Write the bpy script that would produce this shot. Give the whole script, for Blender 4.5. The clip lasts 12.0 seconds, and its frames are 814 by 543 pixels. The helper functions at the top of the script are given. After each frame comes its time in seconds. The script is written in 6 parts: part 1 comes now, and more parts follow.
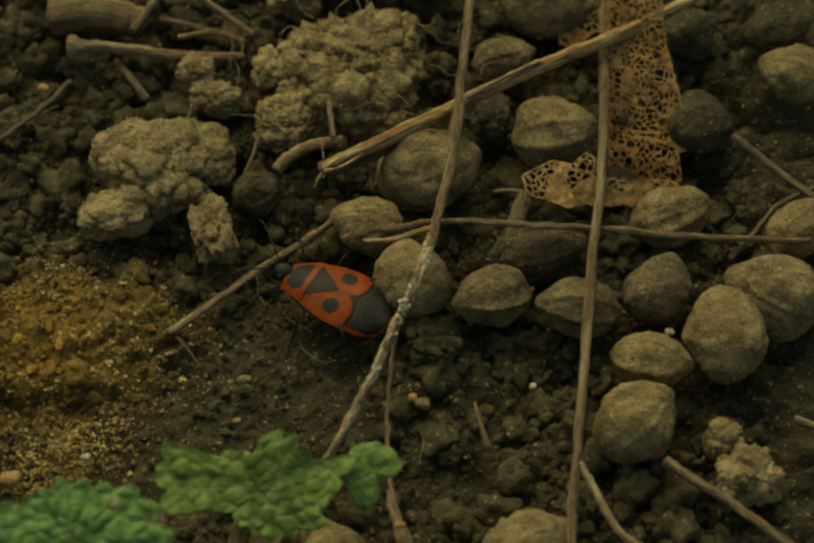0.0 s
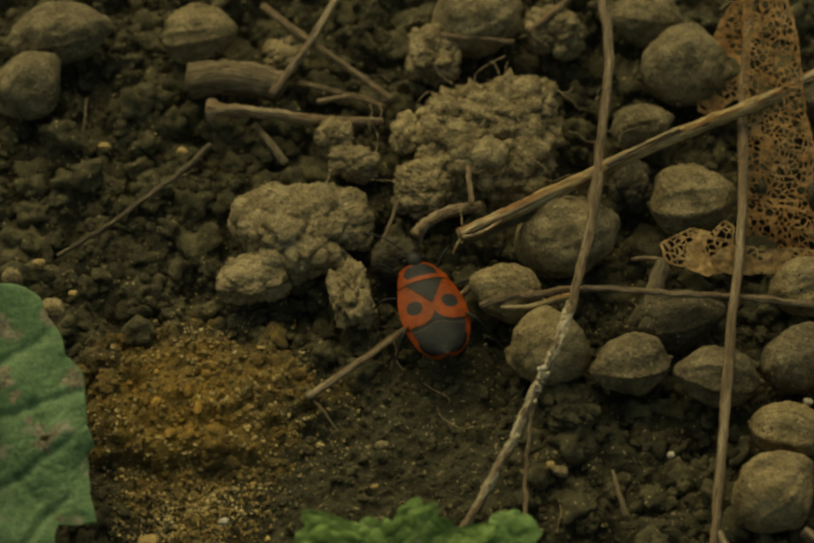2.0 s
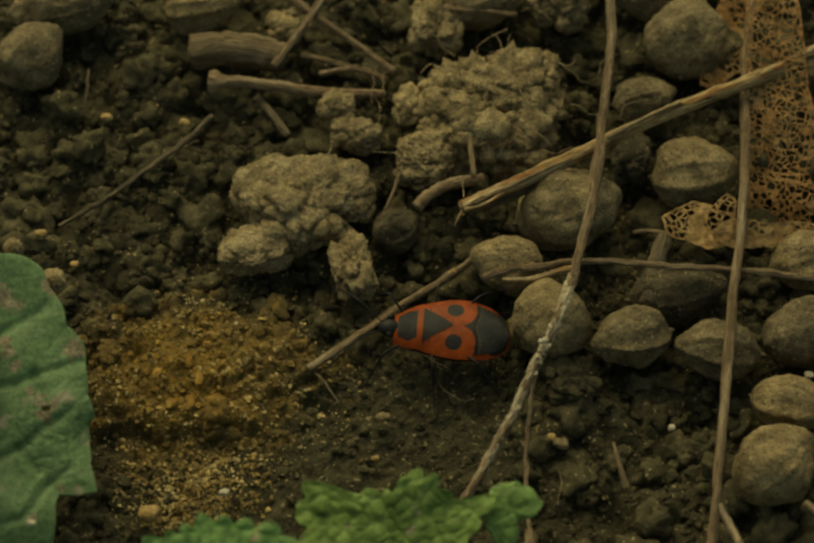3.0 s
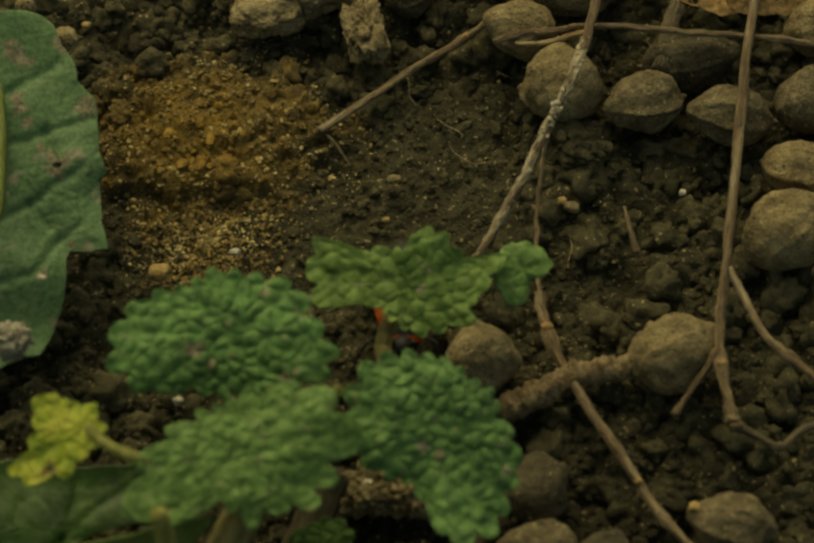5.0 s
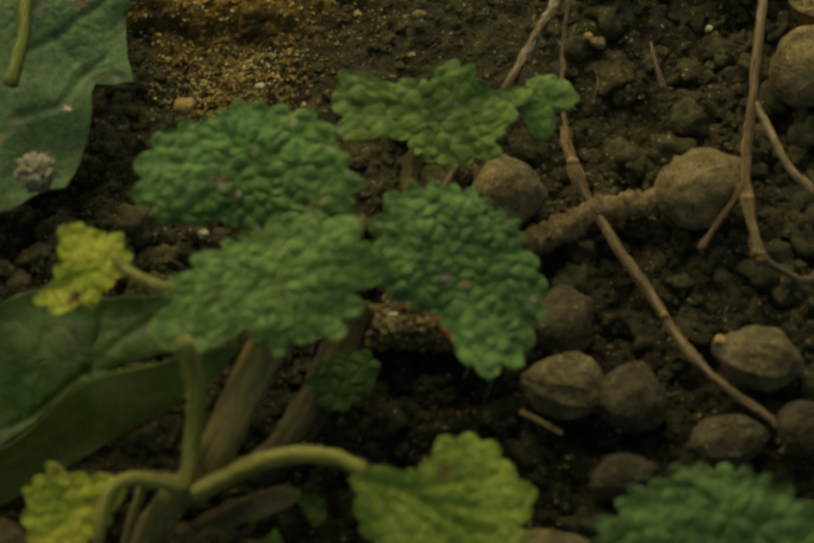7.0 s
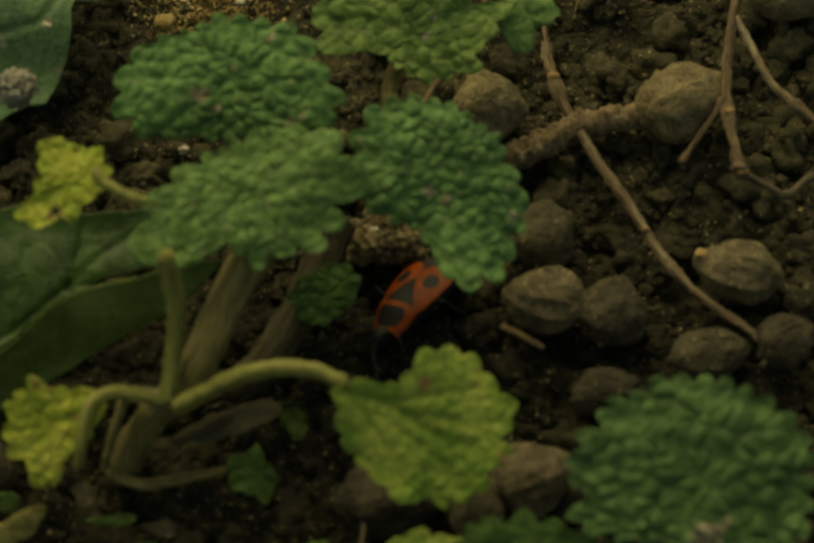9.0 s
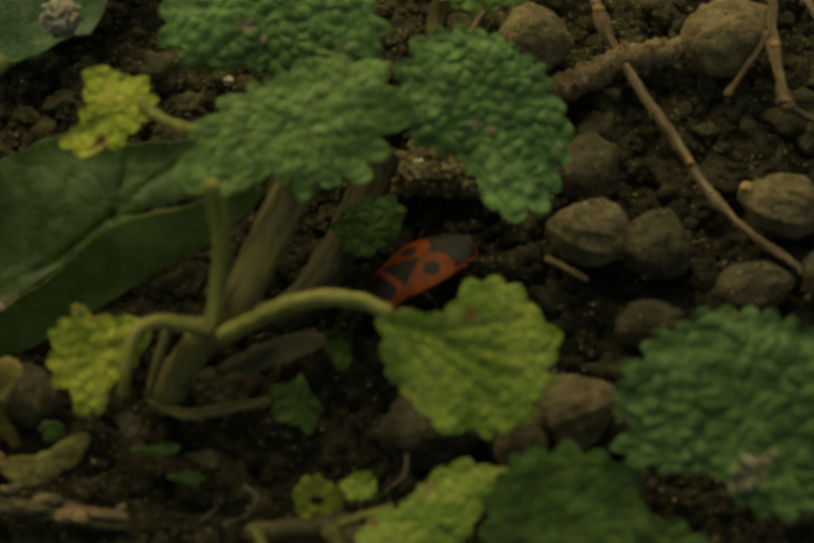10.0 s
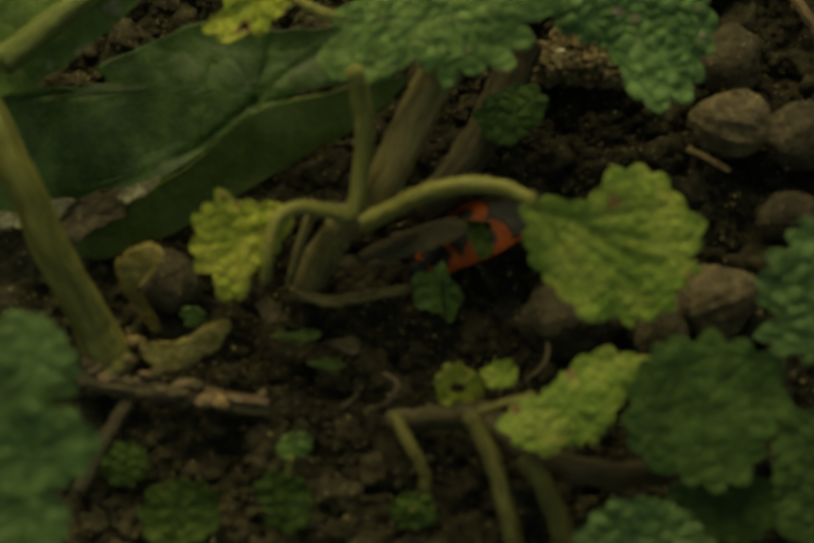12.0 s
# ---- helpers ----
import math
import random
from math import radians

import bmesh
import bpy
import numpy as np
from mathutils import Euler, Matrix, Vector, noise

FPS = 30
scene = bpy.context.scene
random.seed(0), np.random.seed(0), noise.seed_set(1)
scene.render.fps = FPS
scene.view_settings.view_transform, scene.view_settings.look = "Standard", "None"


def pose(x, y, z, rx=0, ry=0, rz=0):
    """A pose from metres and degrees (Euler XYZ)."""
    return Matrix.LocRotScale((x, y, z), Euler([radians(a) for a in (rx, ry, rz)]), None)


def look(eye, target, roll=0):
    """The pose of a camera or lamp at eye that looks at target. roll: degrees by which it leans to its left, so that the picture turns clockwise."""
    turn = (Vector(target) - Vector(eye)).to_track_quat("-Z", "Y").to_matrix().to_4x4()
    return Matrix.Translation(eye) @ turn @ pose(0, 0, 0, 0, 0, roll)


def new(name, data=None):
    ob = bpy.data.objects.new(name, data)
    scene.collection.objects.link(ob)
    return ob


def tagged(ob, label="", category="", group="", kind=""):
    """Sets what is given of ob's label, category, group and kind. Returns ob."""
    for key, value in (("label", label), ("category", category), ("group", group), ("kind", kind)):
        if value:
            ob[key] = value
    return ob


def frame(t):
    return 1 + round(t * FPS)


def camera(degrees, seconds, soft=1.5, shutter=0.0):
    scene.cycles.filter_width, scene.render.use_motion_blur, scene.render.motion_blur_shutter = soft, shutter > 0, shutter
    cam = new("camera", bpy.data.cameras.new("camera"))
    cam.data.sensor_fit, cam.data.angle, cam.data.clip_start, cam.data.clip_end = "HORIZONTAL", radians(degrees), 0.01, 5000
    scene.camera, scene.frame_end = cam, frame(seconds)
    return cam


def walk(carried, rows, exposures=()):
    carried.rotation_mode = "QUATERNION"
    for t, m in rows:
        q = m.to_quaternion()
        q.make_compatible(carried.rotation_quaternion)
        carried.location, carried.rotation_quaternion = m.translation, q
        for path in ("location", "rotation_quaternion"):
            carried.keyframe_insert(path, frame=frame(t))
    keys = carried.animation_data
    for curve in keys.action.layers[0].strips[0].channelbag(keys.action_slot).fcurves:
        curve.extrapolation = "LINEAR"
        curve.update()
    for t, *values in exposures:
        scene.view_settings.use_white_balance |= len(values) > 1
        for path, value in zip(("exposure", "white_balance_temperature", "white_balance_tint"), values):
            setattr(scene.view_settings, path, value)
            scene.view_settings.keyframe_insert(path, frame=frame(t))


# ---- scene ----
cam = camera(12.0, 12.0, soft=2.5)
cam.data.dof.use_dof, cam.data.dof.focus_distance, cam.data.dof.aperture_fstop = True, 0.278, 48.0
MM = 0.001
# seconds, eye in millimetres, turn in degrees
ROWS = [
    (0.0, 3.131, -176.704, 223.614, 37.2782, -0.8377, -1.3242),
    (0.5, 2.138, -176.553, 223.732, 37.3589, -0.6078, -0.8567),
    (1.0, 1.215, -176.144, 224.051, 37.5973, -0.3319, -0.5032),
    (1.5, 0.529, -175.817, 224.307, 37.7902, -0.1136, -0.2585),
    (2.0, 0.103, -175.545, 224.519, 37.9512, -0.0242, -0.0472),
    (2.5, 0.000, -175.464, 224.583, 37.9999, 0.0000, -0.0000),
    (3.0, 0.070, -176.032, 224.139, 37.6611, -0.1573, 0.1502),
    (3.2, 0.082, -176.389, 223.860, 37.4486, -0.2148, 0.2174),
    (4.8, -0.072, -179.725, 221.254, 35.4627, -0.4363, 0.6705),
    (5.0, -0.130, -180.124, 220.942, 35.2258, -0.3992, 0.6711),
    (5.5, -0.317, -180.884, 220.348, 34.7757, -0.3356, 0.7440),
    (6.0, -0.497, -181.493, 219.873, 34.4153, -0.2864, 0.8297),
    (6.5, -0.658, -182.137, 219.369, 34.0339, -0.2502, 0.9208),
    (7.0, -0.629, -182.965, 218.722, 33.5437, -0.2713, 0.9416),
    (7.2, -0.565, -183.323, 218.443, 33.3314, -0.3053, 0.9451),
    (8.8, -0.133, -184.277, 217.697, 32.7661, -0.3685, 0.6876),
    (9.0, -0.190, -184.410, 217.593, 32.6879, -0.3407, 0.6948),
    (9.5, -0.553, -184.925, 217.191, 32.3855, -0.2626, 0.8962),
    (10.0, -1.118, -185.582, 216.678, 32.0022, -0.1306, 1.1932),
    (10.5, -1.872, -186.257, 216.151, 31.6125, 0.0433, 1.5949),
    (11.0, -2.672, -186.798, 215.727, 31.3045, 0.2965, 1.9079),
    (11.5, -3.425, -187.189, 215.422, 31.0865, 0.5609, 2.1581),
    (12.0, -4.083, -187.526, 215.159, 30.8997, 0.8131, 2.3419),
]
walk(cam, [(t, pose(x * MM, y * MM, z * MM, rx, ry, rz)) for t, x, y, z, rx, ry, rz in ROWS],
     exposures=[(0.0, -0.33, 11900, -16.5), (3.0, -0.33, 11900, -16.5), (7.0, -0.51, 12300, -17.5), (12.0, -0.55, 12900, -17.5)])

# ---- light: a dull overcast sky ----
world = bpy.data.worlds.new("sky")
scene.world = world
world.use_nodes = True
wn, wl = world.node_tree.nodes, world.node_tree.links
sky = wn.new("ShaderNodeTexSky")
sky.sky_type, sky.sun_disc = "NISHITA", False
sky.sun_elevation, sky.sun_rotation = radians(50), radians(-19)
sky.dust_density, sky.air_density = 4.0, 1.0
wl.new(sky.outputs["Color"], wn["Background"].inputs["Color"])
wn["Background"].inputs["Strength"].default_value = 0.122
sun = new("sun", bpy.data.lights.new("sun", "SUN"))
sun.data.energy, sun.data.angle, sun.data.color = 1.25, radians(52), (1.0, 0.95, 0.86)
sun.matrix_world = look((-0.35, 1.0, 1.25), (0, 0, 0))


# ---- materials ----
def material(name, stops, scale=1.0, fine=6.0, rough=0.85, bump=0.12, spot=None, vary=0.25, island=False, gloss=0.5, translucent=0.0, stretch=(1, 1, 1), patch=None, speck=0.0, fibre=False, mottle=0.75, herb_shade=None, hairy=0.0):
    """stops: three colours from dark to light; scale, fine: grain per millimetre; bump: relief in millimetres; spot: colour of stains."""
    m = bpy.data.materials.new(name)
    m.use_nodes = True
    n, k = m.node_tree.nodes, m.node_tree.links
    b = n["Principled BSDF"]
    co = n.new("ShaderNodeTexCoord")
    mp = n.new("ShaderNodeMapping")
    mp.inputs["Scale"].default_value = [1000 * s for s in stretch]
    if fibre:
        along = n.new("ShaderNodeAttribute")
        along.attribute_name = "straightened"
        mp.inputs["Scale"].default_value = (2.6, 2.6, 1.6)
        k.new(along.outputs["Vector"], mp.inputs["Vector"])
    else:
        k.new(co.outputs["Object"], mp.inputs["Vector"])

    def grain(freq, detail=4.0, rg=0.6, off=0.0):
        t = n.new("ShaderNodeTexNoise")
        t.inputs["Scale"].default_value, t.inputs["Detail"].default_value, t.inputs["Roughness"].default_value = freq, detail, rg
        if off:
            a = n.new("ShaderNodeVectorMath")
            a.inputs[1].default_value = (off, off * 1.7, -off)
            k.new(mp.outputs["Vector"], a.inputs[0])
            k.new(a.outputs[0], t.inputs["Vector"])
        else:
            k.new(mp.outputs["Vector"], t.inputs["Vector"])
        return t.outputs["Fac"]

    def mix(kind, fac, a, c):
        x = n.new("ShaderNodeMix")
        x.data_type, x.blend_type = "RGBA", kind
        for sock, v in ((x.inputs[0], fac), (x.inputs[6], a), (x.inputs[7], c)):
            if isinstance(v, (int, float)):
                sock.default_value = v
            elif isinstance(v, tuple):
                sock.default_value = (*v, 1)
            else:
                k.new(v, sock)
        return x.outputs[2]

    def ramp(fac, lo, hi, colours=None):
        r = n.new("ShaderNodeValToRGB")
        e = r.color_ramp.elements
        e[0].position, e[1].position = lo, hi
        if colours:
            e[0].color, e[1].color = (*colours[0], 1), (*colours[-1], 1)
            if len(colours) == 3:
                e.new((lo + hi) / 2).color = (*colours[1], 1)
        k.new(fac, r.inputs["Fac"])
        return r.outputs["Color"]

    big, small = grain(scale), grain(fine, 3.0, 0.7, 13.0)
    colour = ramp(big, 0.38, 0.62, stops)
    colour = mix("MULTIPLY", mottle, colour, ramp(small, 0.36, 0.64, ((0.38, 0.38, 0.38), (1.35, 1.35, 1.35))))
    if patch:
        tone, (px, py), (ax, ay) = patch
        mv = n.new("ShaderNodeMapping")
        mv.vector_type = "POINT"
        mv.inputs["Location"].default_value = (-px / ax, -py / ay, 0)
        mv.inputs["Scale"].default_value = (1000 / ax, 1000 / ay, 0)
        k.new(co.outputs["Object"], mv.inputs["Vector"])
        ln = n.new("ShaderNodeVectorMath")
        ln.operation = "LENGTH"
        k.new(mv.outputs["Vector"], ln.inputs[0])
        ad = n.new("ShaderNodeMath")
        ad.operation = "MULTIPLY_ADD"
        k.new(grain(0.35, 5.0, 0.65, 31.0), ad.inputs[0])
        ad.inputs[1].default_value = 0.9
        half = n.new("ShaderNodeMath")
        half.operation = "MULTIPLY"
        half.inputs[1].default_value = 0.42
        k.new(ln.outputs["Value"], half.inputs[0])
        k.new(half.outputs[0], ad.inputs[2])
        sand = mix("MULTIPLY", 0.85, tone, ramp(grain(0.9, 4.0, 0.65, 19.0), 0.38, 0.62, ((0.62, 0.56, 0.5), (1.15, 1.15, 1.1))))
        sand = mix("MULTIPLY", 0.8, sand, ramp(small, 0.3, 0.7, ((0.62, 0.6, 0.58), (1.2, 1.2, 1.15))))
        colour = mix("MIX", ramp(ad.outputs[0], 0.5, 0.92, ((0.95, 0.95, 0.95), (0, 0, 0))), colour, sand)
    # darkens an uneven oval: shade under the plants put into the colour
    if herb_shade:
        (px, py), (ax, ay) = herb_shade
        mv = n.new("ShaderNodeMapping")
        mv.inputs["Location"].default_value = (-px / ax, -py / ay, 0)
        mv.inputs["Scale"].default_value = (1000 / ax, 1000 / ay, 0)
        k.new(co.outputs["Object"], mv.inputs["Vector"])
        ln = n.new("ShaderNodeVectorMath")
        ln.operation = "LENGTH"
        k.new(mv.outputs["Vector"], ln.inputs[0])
        shade_rim = n.new("ShaderNodeMath")
        shade_rim.operation = "MULTIPLY_ADD"
        shade_rim.inputs[1].default_value = 0.8
        k.new(grain(0.2, 5.0, 0.6, 57.0), shade_rim.inputs[0])
        k.new(ln.outputs["Value"], shade_rim.inputs[2])
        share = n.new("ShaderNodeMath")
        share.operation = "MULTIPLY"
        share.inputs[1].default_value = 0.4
        k.new(shade_rim.outputs[0], share.inputs[0])
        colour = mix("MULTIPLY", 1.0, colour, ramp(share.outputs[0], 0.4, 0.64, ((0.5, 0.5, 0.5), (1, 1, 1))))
    if spot:
        colour = mix("MIX", ramp(grain(scale * 1.6, 2.0, 0.5, 47.0), 0.52 if fibre else 0.63, 0.64 if fibre else 0.71), colour, spot)
    if speck:
        colour = mix("MIX", ramp(grain(fine * 0.55, 1.0, 0.5, 71.0), 0.75 - speck, 0.79 - speck), colour, (0.33, 0.26, 0.14))
        colour = mix("MIX", ramp(grain(fine * 0.8, 1.0, 0.5, 93.0), 0.77 - speck, 0.8 - speck), colour, (0.05, 0.042, 0.03))
    if vary:
        if island:
            rnd = n.new("ShaderNodeNewGeometry").outputs["Random Per Island"]
        else:
            rnd = n.new("ShaderNodeObjectInfo").outputs["Random"]
        colour = mix("MULTIPLY", 1.0, colour, ramp(rnd, 0.0, 1.0, ((1 - vary,) * 3, (1 + vary, 1 + vary * 0.9, 1 + vary * 0.7))))
    k.new(colour, b.inputs["Base Color"])
    k.new(ramp(small, 0.2, 0.8, ((max(rough - 0.12, 0.05),) * 3, (min(rough + 0.12, 1),) * 3)), b.inputs["Roughness"])
    b.inputs["Specular IOR Level"].default_value = gloss
    b.inputs["Sheen Weight"].default_value, b.inputs["Sheen Roughness"].default_value = hairy, 0.45
    if bump:
        bp = n.new("ShaderNodeBump")
        bp.inputs["Distance"].default_value = bump * MM
        bp.inputs["Strength"].default_value = 1.0
        k.new(small, bp.inputs["Height"])
        bq = n.new("ShaderNodeBump")
        bq.inputs["Distance"].default_value = bump * 1.6 * MM
        k.new(big, bq.inputs["Height"])
        if bump > 0.1:
            bm = n.new("ShaderNodeBump")
            bm.inputs["Distance"].default_value = bump * 1.5 * MM
            k.new(grain(1.1 if fibre else 1.7, 3.0, 0.55, 23.0), bm.inputs["Height"])
            k.new(bp.outputs["Normal"], bm.inputs["Normal"])
            bp = bm
        k.new(bp.outputs["Normal"], bq.inputs["Normal"])
        k.new(bq.outputs["Normal"], b.inputs["Normal"])
    if translucent:
        tr = n.new("ShaderNodeBsdfTranslucent")
        k.new(colour, tr.inputs["Color"])
        ms = n.new("ShaderNodeMixShader")
        ms.inputs["Fac"].default_value = translucent
        k.new(b.outputs["BSDF"], ms.inputs[1])
        k.new(tr.outputs["BSDF"], ms.inputs[2])
        k.new(ms.outputs["Shader"], n["Material Output"].inputs["Surface"])
    return m


# where the herbs' shade is painted on soil and crumbs: centre, size
HERB_SHADE = ((3.0, -60.0), (40.0, 25.0))
SAND_AT, SAND_SIZE = (-15.2, -12.8), (9.2, 7.2)
soil = material("soil", ((0.05, 0.0445, 0.025), (0.071, 0.062, 0.0345), (0.102, 0.089, 0.05)), 0.5, 5.0, 0.95, 0.32, vary=0, gloss=0.2, mottle=0.5, herb_shade=HERB_SHADE, patch=((0.36, 0.228, 0.066), SAND_AT, SAND_SIZE), speck=0.085)
crumb_soil = material("crumb_soil", ((0.05, 0.0445, 0.026), (0.074, 0.0645, 0.0365), (0.108, 0.093, 0.053)), 0.8, 5.0, 0.95, 0.16, vary=0.28, mottle=0.5, island=True, gloss=0.2, herb_shade=HERB_SHADE, speck=0.05, patch=((0.41, 0.255, 0.075), SAND_AT, SAND_SIZE))
sand_grain = material("sand_grain", ((0.15, 0.1, 0.03), (0.3, 0.205, 0.07), (0.52, 0.41, 0.2)), 0.4, 4.0, 0.75, 0.03, vary=0.45, island=True)
clod_soil = material("clod_soil", ((0.205, 0.156, 0.085), (0.299, 0.23, 0.129), (0.399, 0.312, 0.181)), 0.5, 4.0, 0.95, 0.2, vary=0.15, gloss=0.2, speck=0.07, mottle=0.6)
heap_soil = material("heap_soil", ((0.142, 0.108, 0.059), (0.231, 0.177, 0.098), (0.352, 0.275, 0.157)), 0.7, 4.0, 0.95, 0.16, vary=0.25, gloss=0.2, speck=0.09, mottle=0.55)
ochre_stone = material("ochre_stone", ((0.35, 0.21, 0.07), (0.47, 0.31, 0.12), (0.58, 0.42, 0.2)), 1.2, 5.0, 0.8, 0.05, vary=0.15)
pale_stone = material("pale_stone", ((0.42, 0.36, 0.26), (0.55, 0.49, 0.37), (0.68, 0.62, 0.5)), 1.2, 5.0, 0.7, 0.05, vary=0.15)
nut_shell = material("nut_shell", ((0.142, 0.109, 0.061), (0.21, 0.163, 0.092), (0.299, 0.235, 0.137)), 0.5, 5.0, 0.9, 0.17, vary=0.22, gloss=0.3, speck=0.09, mottle=0.6)
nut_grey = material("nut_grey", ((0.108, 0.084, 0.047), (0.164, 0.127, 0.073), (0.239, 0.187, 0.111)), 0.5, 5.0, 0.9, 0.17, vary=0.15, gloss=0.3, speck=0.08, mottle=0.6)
# dark brown; on nuts near the herbs it carries the shade there
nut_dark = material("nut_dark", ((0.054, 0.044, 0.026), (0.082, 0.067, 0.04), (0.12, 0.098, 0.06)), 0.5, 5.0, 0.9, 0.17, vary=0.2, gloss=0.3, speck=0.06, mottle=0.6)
nut_ochre = material("nut_ochre", ((0.189, 0.138, 0.071), (0.263, 0.195, 0.102), (0.347, 0.262, 0.143)), 0.5, 5.0, 0.9, 0.17, vary=0.12, gloss=0.3, speck=0.09, mottle=0.6)
twig_bark = material("twig_bark", ((0.179, 0.12, 0.069), (0.284, 0.2, 0.122), (0.42, 0.32, 0.206)), 0.7, 5.0, 0.85, 0.2, vary=0.2, spot=(0.24, 0.15, 0.085), gloss=0.3, speck=0.11, mottle=0.7, fibre=True)
twig_pale = material("twig_pale", ((0.34, 0.2, 0.08), (0.52, 0.36, 0.175), (0.64, 0.5, 0.3)), 0.6, 4.0, 0.8, 0.2, vary=0.1, speck=0.13, spot=(0.3, 0.13, 0.045), gloss=0.3, fibre=True)
twig_dark = material("twig_dark", ((0.09, 0.07, 0.045), (0.14, 0.11, 0.07), (0.2, 0.155, 0.1)), 0.7, 5.0, 0.9, 0.2, vary=0.2, gloss=0.3, speck=0.08, mottle=0.7, fibre=True)
deep_leaf = material("deep_leaf", ((0.062, 0.12, 0.036), (0.093, 0.175, 0.049), (0.139, 0.24, 0.072)), 0.5, 3.0, 0.56, 0.06, vary=0.12, gloss=0.25, translucent=0.12, mottle=0.4, hairy=0.22)
leaf_underside = material("leaf_underside", ((0.08, 0.115, 0.026), (0.11, 0.15, 0.036), (0.145, 0.185, 0.055)), 0.3, 3.0, 0.6, 0.04, vary=0.0, gloss=0.22, mottle=0.4)
stem_hair = material("stem_hair", ((0.35, 0.33, 0.2), (0.45, 0.43, 0.28), (0.55, 0.52, 0.36)), 1.0, 4.0, 0.8, 0.0, vary=0)
fresh_leaf = material("fresh_leaf", ((0.095, 0.166, 0.045), (0.137, 0.241, 0.066), (0.199, 0.317, 0.097)), 0.85, 3.0, 0.56, 0.06, spot=(0.2, 0.225, 0.105), vary=0.1, gloss=0.25, translucent=0.15, mottle=0.4, hairy=0.22)
root_hair = material("root_hair", ((0.2, 0.14, 0.08), (0.3, 0.22, 0.13), (0.4, 0.31, 0.19)), 0.6, 4.0, 0.9, 0.02, vary=0.35, island=True)
dead_leaf = material("dead_leaf", ((0.32, 0.155, 0.05), (0.46, 0.24, 0.085), (0.55, 0.32, 0.135)), 0.4, 3.0, 0.75, 0.05, vary=0.1, translucent=0.2)
strip_bark = material("strip_bark", ((0.17, 0.115, 0.062), (0.26, 0.18, 0.1), (0.36, 0.26, 0.155)), 0.9, 5.0, 0.9, 0.2, vary=0.0, gloss=0.2, speck=0.11, mottle=0.6)
bark_brown = material("bark_brown", ((0.12, 0.085, 0.05), (0.19, 0.14, 0.085), (0.27, 0.205, 0.13)), 0.6, 5.0, 0.9, 0.16, vary=0.1, gloss=0.25, speck=0.1, mottle=0.5, fibre=True)
# old wood low under the plants, darkened to hold their shade
shaded_old_wood = material("shaded_old_wood", ((0.065, 0.053, 0.03), (0.1, 0.083, 0.047), (0.145, 0.12, 0.07)), 0.7, 5.0, 0.9, 0.12, vary=0.1, gloss=0.2, fibre=True)
olive_dry = material("olive_dry", ((0.19, 0.15, 0.045), (0.27, 0.22, 0.07), (0.36, 0.3, 0.11)), 0.6, 4.0, 0.75, 0.06, vary=0.1, gloss=0.2)
light_leaf = material("light_leaf", ((0.124, 0.2, 0.049), (0.185, 0.29, 0.072), (0.258, 0.37, 0.108)), 0.85, 3.0, 0.56, 0.06, spot=(0.2, 0.225, 0.105), vary=0.1, gloss=0.25, translucent=0.15, mottle=0.4, hairy=0.22)
pale_wood = material("pale_wood", ((0.32, 0.25, 0.16), (0.46, 0.38, 0.255), (0.58, 0.49, 0.35)), 0.7, 5.0, 0.85, 0.16, vary=0.05, gloss=0.25, speck=0.08, fibre=True)
olive_stem = material("olive_stem", ((0.11, 0.135, 0.035), (0.165, 0.195, 0.052), (0.23, 0.26, 0.085)), 0.6, 5.0, 0.65, 0.06, vary=0.1, gloss=0.25, fibre=True)
leaf_paper = material("leaf_paper", ((0.216, 0.125, 0.048), (0.312, 0.185, 0.074), (0.408, 0.26, 0.116)), 0.6, 3.0, 0.85, 0.05, vary=0.1)
green_leaf = material("green_leaf", ((0.082, 0.165, 0.05), (0.124, 0.245, 0.074), (0.185, 0.33, 0.103)), 0.85, 3.0, 0.56, 0.06, spot=(0.2, 0.225, 0.105), vary=0.12, gloss=0.25, translucent=0.15, mottle=0.4, hairy=0.22)
olive_leaf = material("olive_leaf", ((0.09, 0.15, 0.035), (0.125, 0.2, 0.045), (0.17, 0.255, 0.065)), 0.4, 3.0, 0.55, 0.06, vary=0, gloss=0.25, translucent=0.2, mottle=0.45)
# matte dark green for low leaves, their shade mixed into the colour
shade_leaf = material("shade_leaf", ((0.034, 0.07, 0.017), (0.052, 0.1, 0.024), (0.078, 0.138, 0.036)), 0.5, 3.0, 0.68, 0.05, vary=0.1, gloss=0.14, translucent=0.12, mottle=0.4, hairy=0.2)
dark_leaf = material("dark_leaf", ((0.023, 0.052, 0.011), (0.037, 0.079, 0.018), (0.06, 0.114, 0.027)), 0.4, 3.0, 0.42, 0.05, vary=0.1, gloss=0.27, translucent=0.12, mottle=0.45)
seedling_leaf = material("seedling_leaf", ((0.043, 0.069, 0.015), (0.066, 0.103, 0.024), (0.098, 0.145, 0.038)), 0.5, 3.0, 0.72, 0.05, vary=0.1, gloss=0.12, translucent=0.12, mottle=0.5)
# green_stem made darker for stems that stand in shade
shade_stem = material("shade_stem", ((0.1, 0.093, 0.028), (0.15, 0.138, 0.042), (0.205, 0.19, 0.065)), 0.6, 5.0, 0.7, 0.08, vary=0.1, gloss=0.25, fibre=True)
